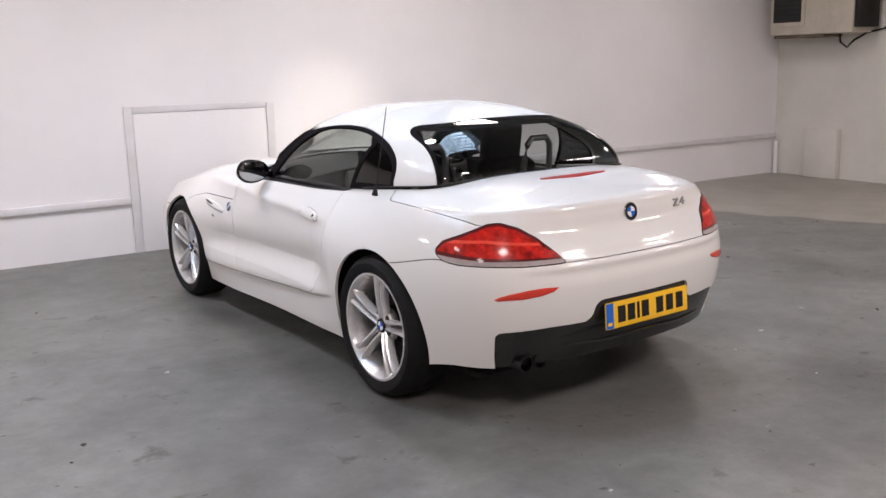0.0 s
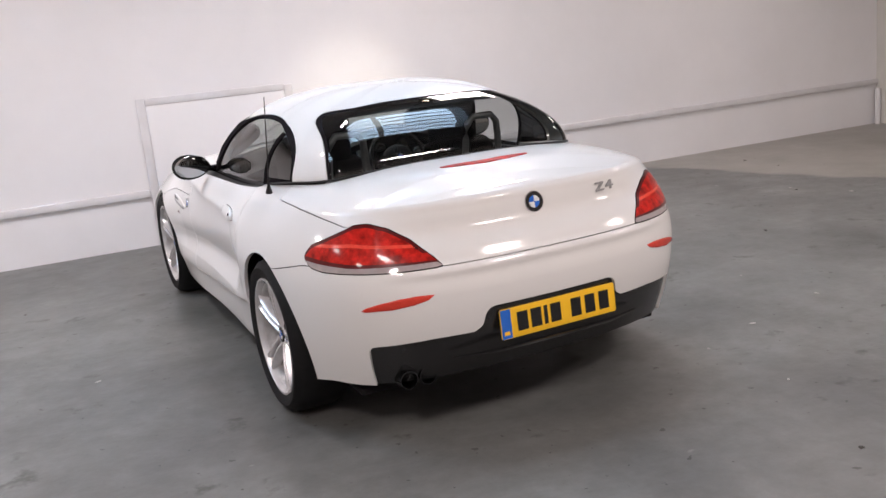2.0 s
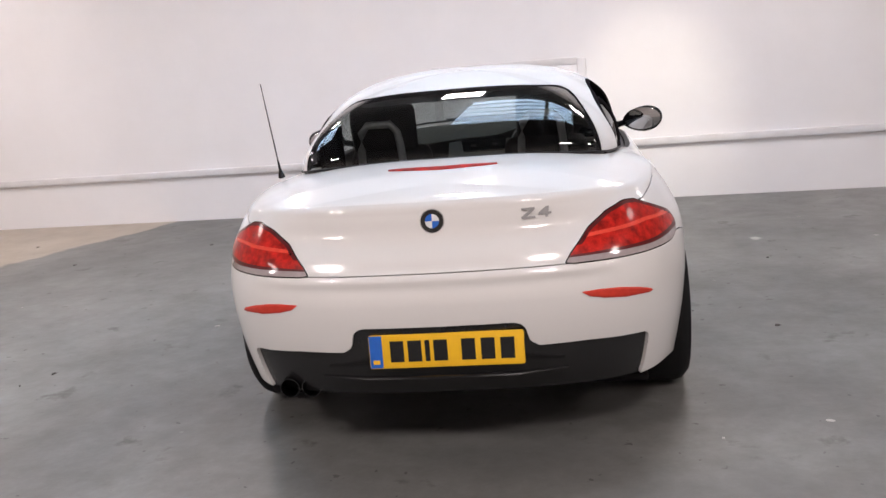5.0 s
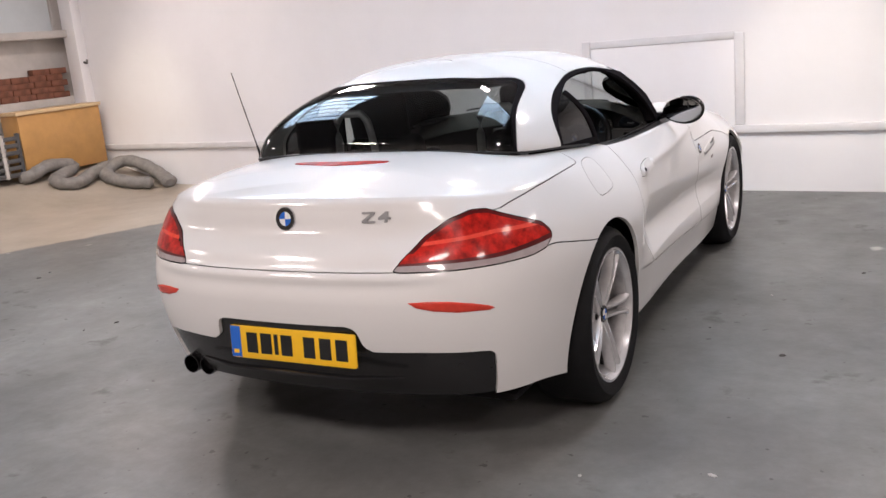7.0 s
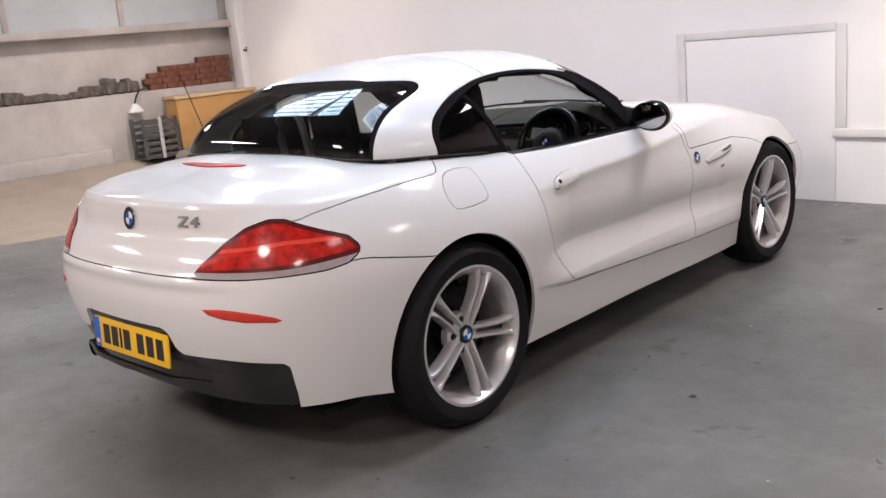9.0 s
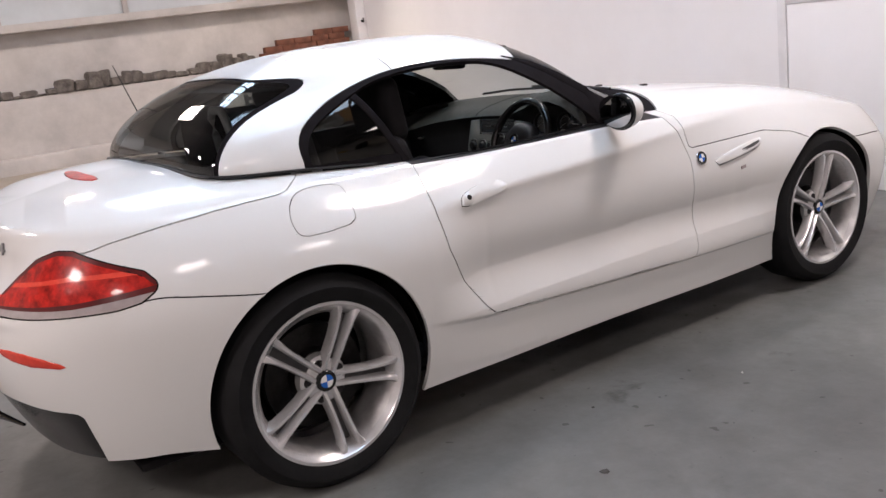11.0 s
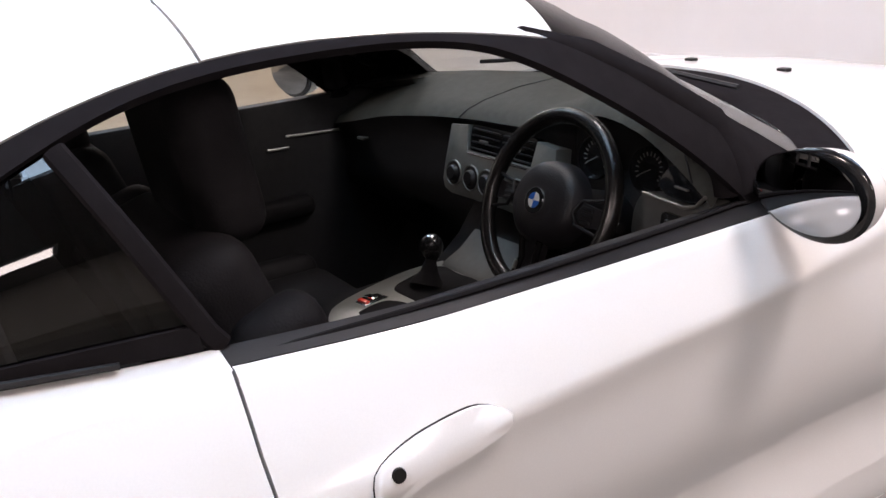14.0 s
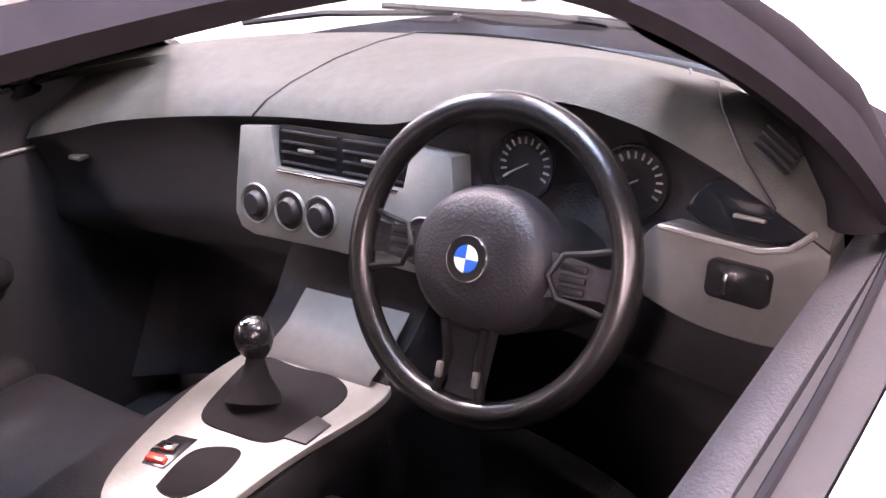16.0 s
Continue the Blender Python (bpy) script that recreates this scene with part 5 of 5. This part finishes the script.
# satin sloped panel behind the lever
bm = bmesh.new()
rows = [[bm.verts.new((x0 + (x1 - x0) * f, y + 0.008 * f, z)) for f in (0.0, 0.33, 0.66, 1.0)] for x0, x1, y, z in ((-0.082, 0.112, 1.240, 0.584), (-0.080, 0.114, 1.246, 0.596), (-0.072, 0.118, 1.290, 0.622), (-0.066, 0.122, 1.330, 0.660))]
for p, q in zip(rows, rows[1:]):
    for k in range(3):
        bm.faces.new((p[k], p[k + 1], q[k + 1], q[k]))
part("console_back_panel", bm, PANELG, console, "satin grey panel behind the gear lever")
lever = part("gear_lever", tube([(-0.002, 1.150, 0.588), (-0.007, 1.162, 0.615), (-0.012, 1.173, 0.652)], [0.040, 0.020, 0.010], 12), LINER, car)
own = lathe([(0.0, -0.024), (0.012, -0.022), (0.021, -0.010), (0.026, 0.004), (0.026, 0.014), (0.022, 0.026), (0.015, 0.033), (0.0, 0.036)], 24, "z", m=Matrix.Translation((-0.013, 1.176, 0.660)))
kn = part("lever_knob", own, BLACK, lever)
part("knob_cap", lathe([(0.0, 0.0385), (0.011, 0.0370), (0.014, 0.0345)], 20, "z", m=Matrix.Translation((-0.013, 1.176, 0.660))), CHROME, kn)

# steering wheel
SW = Matrix.Translation((0.326, 1.210, 0.838)) @ pose(0, 0, 0, 66, 0, 0)   # wheel faces +z of this pose
sw = new("steering_wheel")
sw.parent = car
sw.matrix_local = SW
tagged(sw, "black leather steering wheel with a round badge")
part("wheel_rim", lathe([(0.168 + 0.0160 * math.cos(a), 0.0160 * math.sin(a) - 0.02) for a in np.linspace(0, 2 * math.pi, 17)[:-1]], 64, "z", closed=True), RIML, sw)
bm = lathe([(0.0, 0.008), (0.045, 0.0065), (0.072, 0.001), (0.084, -0.010), (0.089, -0.026), (0.090, -0.05)], 40, "z")
for v in bm.verts:
    v.co.y *= 0.92
part("airbag_cover", bm, LEATHER, sw)
for a, wd in ((0, 0.055), (180, 0.055), (270, 0.07)):
    bm = bmesh.new()
    rows = []
    for r, w, h in ((0.06, wd, -0.012), (0.10, wd * 0.75, -0.022), (0.14, wd * 0.6, -0.026), (0.164, wd * 0.75, -0.022)):
        rows.append([bm.verts.new(c) for c in ((r, -w / 2, h - 0.012), (r, -w / 2, h), (r, w / 2, h), (r, w / 2, h - 0.012))])
    for p, q in zip(rows, rows[1:]):
        for i in range(4):
            bm.faces.new((p[i], p[(i + 1) % 4], q[(i + 1) % 4], q[i]))
    bmesh.ops.recalc_face_normals(bm, faces=bm.faces[:])
    bm.transform(pose(0, 0, 0, 0, 0, a))
    sp = part("wheel_spoke", bm, LEATHER, sw)
    if a != 270:
        for k in range(3):
            bx = box(0.095, -0.016 + 0.012 * k, -0.022, 0.125, -0.008 + 0.012 * k, -0.017, 0.002)
            bx.transform(pose(0, 0, 0, 0, 0, a))
            part("spoke_button", bx, TRIM, sp)
        loop = tube([(0.160, 0.040, -0.020), (0.128, 0.030, -0.016), (0.100, 0.024, -0.012), (0.088, 0.0, -0.008), (0.100, -0.022, -0.012), (0.130, -0.026, -0.016), (0.160, -0.032, -0.020)], 0.0035, 8)
        loop.transform(pose(0, 0, 0, 0, 0, a))
        part("spoke_edge", loop, TRIM, sp)
    else:
        for q in (-1, 1):
            bm = tube([(0.07, q * 0.026, -0.008), (0.11, q * 0.020, -0.016), (0.155, q * 0.030, -0.016)], 0.006, 8)
            bm.transform(pose(0, 0, 0, 0, 0, a))
            part("spoke_inlay", bm, RIML, sp)
            bx = box(0.118, q * 0.024 - 0.004, -0.012, 0.136, q * 0.024 + 0.004, -0.006, 0.002)
            bx.transform(pose(0, 0, 0, 0, 0, a))
            part("spoke_tab", bx, ALU, sp)
roundel(Matrix.Translation((0, 0, 0.0085)), 0.026, sw)
part("column", tube([(0.345, 1.25, 0.80), (0.345, 1.42, 0.74)], [0.06, 0.07], 16), TRIM, car)
for q in (-1, 1):
    part("column_stalk", tube([(0.345 + q * 0.05, 1.27, 0.80), (0.345 + q * 0.15, 1.255, 0.815)], [0.007, 0.010], 8), TRIM, car)
# seal along the top of each door, and the rear-facing edge of the sill
for sd in (1, -1):
    part("door_seal", tube([(sd * (0.706 + 0.022 * (1 - ((y - 0.95) / 0.5) ** 2)), y, 0.902 - 0.012 * (y > 1.3)) for y in np.linspace(0.50, 1.35, 14)], 0.004, 6), LINER, door_r if sd > 0 else door_l)
# inner mirror
part("inner_mirror", box(-0.11, 1.13, 1.14, 0.11, 1.165, 1.20, 0.014, seg=3), TRIM, car)
part("inner_mirror_stem", tube([(0, 1.155, 1.19), (0, 1.2, 1.235)], 0.010, 8), TRIM, car)
# sun visors folded against the header
for sd in (1, -1):
    bm = box(-0.20, -0.05, -0.010, 0.20, 0.05, 0.010, 0.009, seg=3)
    bm.transform(Matrix.Translation((sd * 0.27, 1.060, 1.196)) @ pose(0, 0, 0, 28, 0, 0))
    part("sun_visor", bm, MATTE, car)

# ---- the garage ----
def rp(x, y, z, rz=0, rx=0, ry=0):
    return ROOM @ pose(x, y, z, rx, ry, rz)


def floor_height(x, y):
    """Screed rises towards the left wall."""
    return 0.31 * max(0.0, min(1.0, (-5.7 - x) / 1.25)) ** 1.3


bm = bmesh.new()
xs, ys = np.linspace(LW - 0.3, RW + 0.3, 76), np.linspace(BW - 0.3, 0.3, 52)
rows = [[bm.verts.new((x, y, floor_height(x, y))) for y in ys] for x in xs]
for p, q in zip(rows, rows[1:]):
    for i in range(len(ys) - 1):
        bm.faces.new((p[i], q[i], q[i + 1], p[i + 1]))
solo("floor", bm, FLOORM, ROOM, "worn grey painted concrete garage floor with bare edges", "floor", kind="structure")
# end wall with its thicker foot, framed panel board
solo("wall_north", box(LW - 0.25, 0.0, 0, RW + 0.25, 0.25, CEIL), WALLP, ROOM, "white painted end wall", "wall", kind="structure", smooth=False)
DADO = mat("greyed_white_paint", (0.70, 0.69, 0.70), 0.5, 0, 0.12, 4)
for a, b, h in ((LW, -0.665, 0.45), (0.56, RW, 0.485)):
    solo("trim", box(a, -0.034, h - 0.032, b, -0.001, h + 0.030, 0.010), DADO, ROOM, "white painted rail along the end wall", "wall rail", kind="structure")
panel = thing("wall_panel", ROOM, "white boarded opening framed by flat painted strips", "wall panel", kind="structure")
part("board", box(-0.585, -0.008, 0.0, 0.575, -0.001, 1.165, 0.002), WALLP, panel)
part("frame_post", box(-0.660, -0.016, 0.0, -0.590, -0.001, 1.228, 0.005), DADO, panel)
part("frame_post", box(0.580, -0.016, 0.520, 0.652, -0.001, 1.212, 0.005), DADO, panel)
part("frame_top", box(-0.588, -0.016, 1.168, 0.578, -0.001, 1.225, 0.005), DADO, panel)
# side walls, back wall, ceiling
LEDGE = 1.085
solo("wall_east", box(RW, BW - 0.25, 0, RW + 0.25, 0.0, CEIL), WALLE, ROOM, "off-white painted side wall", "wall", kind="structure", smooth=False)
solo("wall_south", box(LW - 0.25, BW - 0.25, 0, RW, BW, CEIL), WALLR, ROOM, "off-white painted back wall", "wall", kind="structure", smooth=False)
bm = box(LW - 0.30, BW, 0, LW - 0.05, 0.0, LEDGE)
box(LW - 0.45, BW, LEDGE, LW - 0.20, 0.0, 1.78, bm=bm)
box(LW - 0.30, BW, 2.75, LW - 0.05, 0.0, CEIL, bm=bm)
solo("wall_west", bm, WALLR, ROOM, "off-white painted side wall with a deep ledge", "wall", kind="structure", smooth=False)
LIGHTS = ((0.05, 1.60), (-2.95, -1.45))   # two rooflights over the car
Y0, Y1 = -4.3, -2.75
bm = box(LW - 0.3, Y1, CEIL, RW + 0.3, 0.3, CEIL + 0.2)
box(LW - 0.3, BW - 0.3, CEIL, RW + 0.3, Y0, CEIL + 0.2, bm=bm)
for a, b in ((LW - 0.3, -2.95), (-1.45, 0.05), (1.60, RW + 0.3)):
    box(a, Y0, CEIL, b, Y1, CEIL + 0.2, bm=bm)
solo("ceiling", bm, CEILM, ROOM, "grey sheet ceiling with two rooflights", "ceiling", kind="structure", smooth=False)
SKYGLOW = glow("daylight_sky", (0.62, 0.80, 1.0), 9.0)
for a, b in LIGHTS:
    wr = thing("rooflight", ROOM, "glazed rooflight with white bars in the ceiling", "rooflight", "rooflights", "structure")
    part("pane", box(a + 0.02, Y0 + 0.02, CEIL + 0.16, b - 0.02, Y1 - 0.02, CEIL + 0.17), SKYGLOW, wr, smooth=False)
    for k in range(7):
        y = Y0 + 0.03 + (Y1 - Y0 - 0.06) * k / 6
        part("glazing_bar", box(a + 0.001, y - 0.025, CEIL + 0.10, b - 0.001, y + 0.025, CEIL + 0.155, 0.004), WALLP, wr)
    part("glazing_bar", box((a + b) / 2 - 0.03, Y0 + 0.06, CEIL + 0.09, (a + b) / 2 + 0.03, Y1 - 0.06, CEIL + 0.153, 0.004), WALLP, wr)
solo("pilaster", box(LW - 0.05, -0.13, 0, LW + 0.17, -0.002, CEIL, 0.012), WALLP, ROOM, "white painted pilaster in the corner", "pilaster", kind="structure")
solo("wall_hook", tube([(LW + 0.172, -0.07, 1.46), (LW + 0.22, -0.07, 1.45), (LW + 0.23, -0.07, 1.49)], 0.014, 8), TRIM, ROOM, "small black hook on the white pilaster", "hook")
# side windows over a sill
win = thing("window_1", ROOM, "white framed side windows with pale panes", "window", kind="structure")
part("window_sill", box(LW - 0.30, BW, 1.765, LW + 0.03, -0.085, 1.85, 0.01), WALLR, win)
PANE = mat("pale_obscured_glass", (0.62, 0.66, 0.68), 0.25, 0, 0.12, 2)
for k in range(7):
    y1 = -0.16 - 1.32 * k
    part("pane", box(LW - 0.20, y1 - 1.26, 1.85, LW - 0.19, y1, 2.75), PANE, win, smooth=False)
    if not k:
        part("mullion", box(LW - 0.24, y1, 1.85, LW - 0.15, -0.001, 2.75, 0.006), WALLR, win)
    part("mullion", box(LW - 0.24, y1 - 1.32, 1.85, LW - 0.15, y1 - 1.26, 2.75, 0.006), WALLR, win)
solo("baseboard", box(LW - 0.049, BW, 0.25, LW + 0.05, -1.90, 0.485, 0.025, seg=3), WALLR, ROOM, "thick off-white plinth along the foot of the side wall", "plinth", kind="structure")


# rubble and bricks on the ledge
rnd = random.Random(4)


def broken_block(sx, sy, sz, k):
    """A block with knocked-off corners and rough faces, standing on z = 0."""
    bm = bmesh.new()
    bmesh.ops.create_cube(bm, size=2)
    bmesh.ops.subdivide_edges(bm, edges=bm.edges[:], cuts=3, use_grid_fill=True)
    for v in bm.verts:
        c = v.co.copy()
        round_off = 1.0 / max(1.0, (abs(c.x) ** 5 + abs(c.y) ** 5 + abs(c.z) ** 5) ** 0.2)
        d = round_off * (1 + 0.22 * noise.noise(c * 0.8 + Vector((k * 7.1, 0, 0))) + 0.10 * noise.noise(c * 2.6 + Vector((0, k * 3.3, 0))))
        v.co = Vector((c.x * sx * d, c.y * sy * d, c.z * sz * d))
    lo = min(v.co.z for v in bm.verts)
    for v in bm.verts:
        v.co.z -= lo
    return bm


at_y = -1.40
for k in range(46):
    half = rnd.choice((0.045, 0.06, 0.08, 0.105))
    y = at_y - half
    at_y -= half * 1.75
    bm = broken_block(rnd.uniform(0.06, 0.09), half, rnd.uniform(0.03, 0.075) + 0.02 * math.sin(k * 0.55), k)
    solo("rubble_lump", bm, RUBBLE, rp(LW - 0.115 + rnd.uniform(-0.02, 0.02), y, LEDGE + 0.001, rnd.uniform(-25, 25)), "lump of grey broken masonry on the wall ledge", "rubble", "rubble on the ledge", smooth=False)
for row in range(5):
    n = 5 - (row > 2) * 1 - (row > 3) * 2
    for k in range(n):
        y1 = -0.15 - 0.225 * k - (0.06 if row % 2 else 0)
        bm = box(-0.05, -0.1075, 0, 0.05, 0.1075, 0.068, 0.006)
        solo("brick", bm, BRICK, rp(LW - 0.125 + rnd.uniform(-0.01, 0.005), y1 - 0.11, LEDGE + 0.001 + 0.0685 * row, rnd.uniform(-2, 2)), "loose red brick stacked on the wall ledge", "brick", "stacked bricks")

# plywood cupboard, crates, hanging lamp
cb = thing("cupboard", rp(LW + 0.2, -0.66, 0.30), "varnished orange plywood cupboard against the side wall", "cupboard")
part("side_board", box(-0.14, -0.53, 0.0, 0.14, -0.505, 0.66, 0.003), WOODT, cb)
part("side_board", box(-0.14, 0.505, 0.0, 0.14, 0.53, 0.66, 0.003), WOODT, cb)
part("front_board", box(0.142, -0.53, 0.0, 0.165, 0.53, 0.66, 0.003), WOODT, cb)
part("top_board", box(-0.15, -0.55, 0.662, 0.185, 0.55, 0.70, 0.004), mat("pale_wood_edge", (0.62, 0.45, 0.26), 0.5, 0, 0.15, 8), cb)


def crate(m):
    c = thing("crate", m, "dark slatted plastic crate by the cupboard", "crate", "crates")
    for sx in (-1, 1):
        for k in range(3):
            part("slat", box(sx * 0.16 - 0.01, -0.21, 0.01 + 0.075 * k, sx * 0.16 + 0.01, 0.21, 0.055 + 0.075 * k, 0.004), CRATE, c)
        for k in (-1, 1):
            part("corner_post", box(sx * 0.15 - 0.02, k * 0.2 - 0.02, 0, sx * 0.15 + 0.02, k * 0.2 + 0.02, 0.235, 0.004), CRATE, c)
    part("crate_floor", box(-0.15, -0.2, 0.005, 0.15, 0.2, 0.02), CRATE, c)
    part("middle_post", box(0.155, -0.02, 0.0, 0.178, 0.02, 0.235, 0.003), WALLR, c)
    return c


crate(rp(LW + 0.25, -1.46, 0.315))
crate(rp(LW + 0.25, -1.46, 0.552))
hl = thing("hanging_lamp", rp(LW + 0.03, -1.55, 0.86), "small white lamp hanging on a dark flex", "lamp")
part("shade", lathe([(0.0, 0.10), (0.03, 0.10), (0.085, 0.03), (0.09, 0.0), (0.08, 0.0)], 24, "z"), WALLP, hl)
part("flex", tube([(0, 0, 0.10), (-0.01, 0.04, 0.18), (-0.05, 0.10, 0.24), (-0.09, 0.2, 0.26)], 0.008, 6), TRIM, hl)


# absorbent socks coiled on the floor
def sock(points, r, label):
    q = np.array(points, float)
    f = spline(np.c_[np.linspace(0, 1, len(q)), q])
    pts = f(np.linspace(0, 1, 40))
    rad = [r * (0.6 if i in (0, 39) else 1.0) * (1 + 0.07 * math.sin(i * 1.9)) for i in range(40)]
    zs = [floor_height(x, y) + r * 0.78 + h for x, y, h in pts]
    solo("absorbent_sock", tube([(x, y, z) for (x, y, _), z in zip(pts, zs)], rad, 14, squash=0.8), SOCK, ROOM, label, "absorbent sock", "socks on the floor")


sock([(-5.62, -0.22, 0), (-5.80, -0.16, 0.05), (-6.10, -0.15, 0.12), (-6.38, -0.22, 0.10), (-6.42, -0.42, 0.0), (-6.2, -0.52, 0), (-5.95, -0.45, 0), (-5.80, -0.30, 0.0)], 0.085, "grey fabric absorbent sock coiled by the end wall")
sock([(-6.45, -0.20, 0.06), (-6.50, -0.40, 0.02), (-6.42, -0.66, 0), (-6.30, -0.90, 0), (-6.38, -1.05, 0.0), (-6.55, -0.95, 0.0), (-6.62, -0.70, 0.06), (-6.66, -0.95, 0.10), (-6.68, -1.15, 0.03), (-6.70, -1.32, 0.0)], 0.085, "long grey fabric absorbent sock lying in loops")

# flakes and specks lying on the floor
def flakes(count, seed, smallest, largest):
    r, verts, faces = random.Random(seed), [], []
    for _ in range(count):
        cx, cy, k = r.uniform(-4.6, 5.2), r.uniform(-8.6, -0.6), r.uniform(smallest, largest)
        if -1.2 < cx < 1.2 and -5.4 < cy < -0.3:
            continue
        n, base, z = 6, len(verts), floor_height(cx, cy)
        turn, slim = r.uniform(0, 6.28), r.uniform(0.4, 1.0)
        ring = []
        for i in range(n):
            a, d = 6.283 * i / n, k * r.uniform(0.6, 1.2)
            x, y = d * math.cos(a), d * slim * math.sin(a)
            ring.append((cx + x * math.cos(turn) - y * math.sin(turn), cy + x * math.sin(turn) + y * math.cos(turn)))
        verts += [(x, y, z) for x, y in ring] + [(cx + (x - cx) * 0.8, cy + (y - cy) * 0.8, z + 0.003) for x, y in ring]
        faces += [tuple(range(base + n, base + 2 * n))] + [(base + i, base + (i + 1) % n, base + n + (i + 1) % n, base + n + i) for i in range(n)]
    bm = bmesh.new()
    me = bpy.data.meshes.new("flakes")
    me.from_pydata(verts, [], faces)
    bm.from_mesh(me)
    bpy.data.meshes.remove(me)
    return bm


solo("paint_flakes", flakes(60, 11, 0.006, 0.022), mat("pale_paint_flake", (0.48, 0.46, 0.44), 0.7, 0, 0.2, 40), ROOM, "pale flakes of paint scattered on the concrete floor", "debris", kind="stuff", smooth=False)
solo("floor_grit", flakes(70, 12, 0.006, 0.024), mat("dark_grit", (0.05, 0.045, 0.04), 0.85, 0, 0.3, 40), ROOM, "dark grit and specks scattered on the concrete floor", "debris", kind="stuff", smooth=False)

# wall heater with its cable, boxed pillar foot, switch box
ht = thing("wall_heater", rp(RW, -0.74, 1.72), "cream enamelled heater hung on the side wall", "heater")
part("casing", box(-0.42, -0.58, 0.0, -0.002, 0.55, 0.80, 0.02), CREAM, ht)
part("grille_frame", box(-0.437, 0.05, 0.10, -0.422, 0.52, 0.72, 0.006), CREAM, ht)
part("grille", box(-0.445, 0.09, 0.15, -0.438, 0.48, 0.68, 0.002), SCREEN, ht)
for k in range(9):
    part("louvre", box(-0.452, 0.10, 0.17 + 0.056 * k, -0.446, 0.47, 0.178 + 0.056 * k), TRIM, ht, smooth=False)
part("end_cap", box(-0.40, -0.66, 0.06, -0.05, -0.582, 0.74, 0.01), TRIM, ht)
part("under_tray", box(-0.40, -0.20, -0.035, -0.05, 0.50, -0.002, 0.01), mat("rusty_tray", (0.16, 0.12, 0.09), 0.7, 0.2, 0.4, 12), ht)
part("cable", tube([(-0.25, -0.30, 0.0), (-0.25, -0.32, -0.10), (-0.2, -0.37, -0.16), (-0.12, -0.40, -0.08), (-0.06, -0.52, 0.0), (-0.03, -0.72, 0.04), (-0.03, -0.84, 0.2)], 0.012, 8), TRIM, ht)
sb = thing("switch_box", rp(RW, -1.60, 1.93), "yellow switch box on the side wall", "switch")
part("switch_case", box(-0.08, -0.07, 0.0, -0.002, 0.07, 0.22, 0.01), YELLOW, sb)
part("switch_lever", tube([(-0.08, 0, 0.11), (-0.12, 0.0, 0.13)], 0.012, 8), TRIM, sb)
solo("pilaster", box(RW - 0.09, -0.97, 0, RW - 0.002, -0.52, 0.60, 0.012), WALLE, ROOM, "off-white boxed pillar foot by the side wall", "pilaster", kind="structure")
solo("pipe", tube([(RW - 0.04, -0.06, 0.0), (RW - 0.04, -0.06, 0.41)], 0.03, 12), WALLP, ROOM, "short white painted pipe stub in the corner", "pipe", kind="structure")

# ceiling lights: compact square floodlights, most added unseen, and warm spots at the end wall
TUBE = glow("lit_diffuser", (1.0, 0.95, 0.92), 3.0)


def flood(x, y, share, half):
    b = thing("ceiling_light", rp(x, y, CEIL), "assumed white square floodlight on the ceiling", "ceiling light", "ceiling lights")
    part("light_body", box(-half - 0.03, -half - 0.03, -0.10, half + 0.03, half + 0.03, -0.002, 0.015), WALLP, b)
    part("diffuser", box(-half, -half, -0.118, half, half, -0.101, 0.006), TUBE, b)
    area_lamp("ceiling_lamp", rp(x, y, CEIL - 0.13), 2 * half, 2 * half, LAMP_W * share, (1.0, 0.855, 0.81))


LAMP_W = 52
# floods (-1.9, -2.3), (-0.05, -2.4) match reflections; the rest are unseen, added fill light
for bx, by, share in ((-5.0, -1.7, 1.15), (-1.9, -2.3, 0.95), (-0.05, -2.4, 0.45), (1.85, -2.0, 0.95), (5.0, -1.7, 0.42), (-5.0, -4.4, 0.8), (4.6, -4.4, 0.42), (-5.0, -7.2, 0.8), (-1.9, -7.7, 1.95), (1.9, -7.7, 1.95), (5.0, -7.2, 1.5)):
    flood(bx, by, share, 0.15 if by > -2.5 and bx < 1 else 0.32)
SPOT = glow("warm_bulb", (1.0, 0.82, 0.58), 20.0)
for sx, sy, tx, tz, watts, wide in ((1.3, -2.4, 1.15, 0.72, 175, 33), (-5.6, -2.2, -6.0, 0.75, 120, 38), (-4.2, -3.0, -7.0, 0.7, 75, 50)):
    s = thing("spot_lamp", rp(sx, sy, CEIL), "small warm spot lamp under the ceiling", "spot lamp", "spot lamps")
    part("spot_stem", tube([(0, 0, -0.002), (0, 0, -0.25)], 0.012, 8), TRIM, s)
    part("spot_shade", lathe([(0.03, -0.24), (0.05, -0.26), (0.08, -0.36), (0.075, -0.36)], 24, "z"), TRIM, s)
    part("bulb", lathe([(0.0, -0.34), (0.03, -0.33), (0.03, -0.28), (0.0, -0.26)], 16, "z"), SPOT, s)
    d = bpy.data.lights.new("spot_light", "SPOT")
    d.energy, d.color, d.spot_size, d.spot_blend, d.shadow_soft_size = watts, (1.0, 0.88, 0.70), radians(wide), 1.0, 0.06
    o = new("spot_light", d)
    o.matrix_world = look((ROOM @ Vector((sx, sy, CEIL - 0.38)))[:], (ROOM @ Vector((tx, 0 if sy > -2.9 else -1.2, tz)))[:])
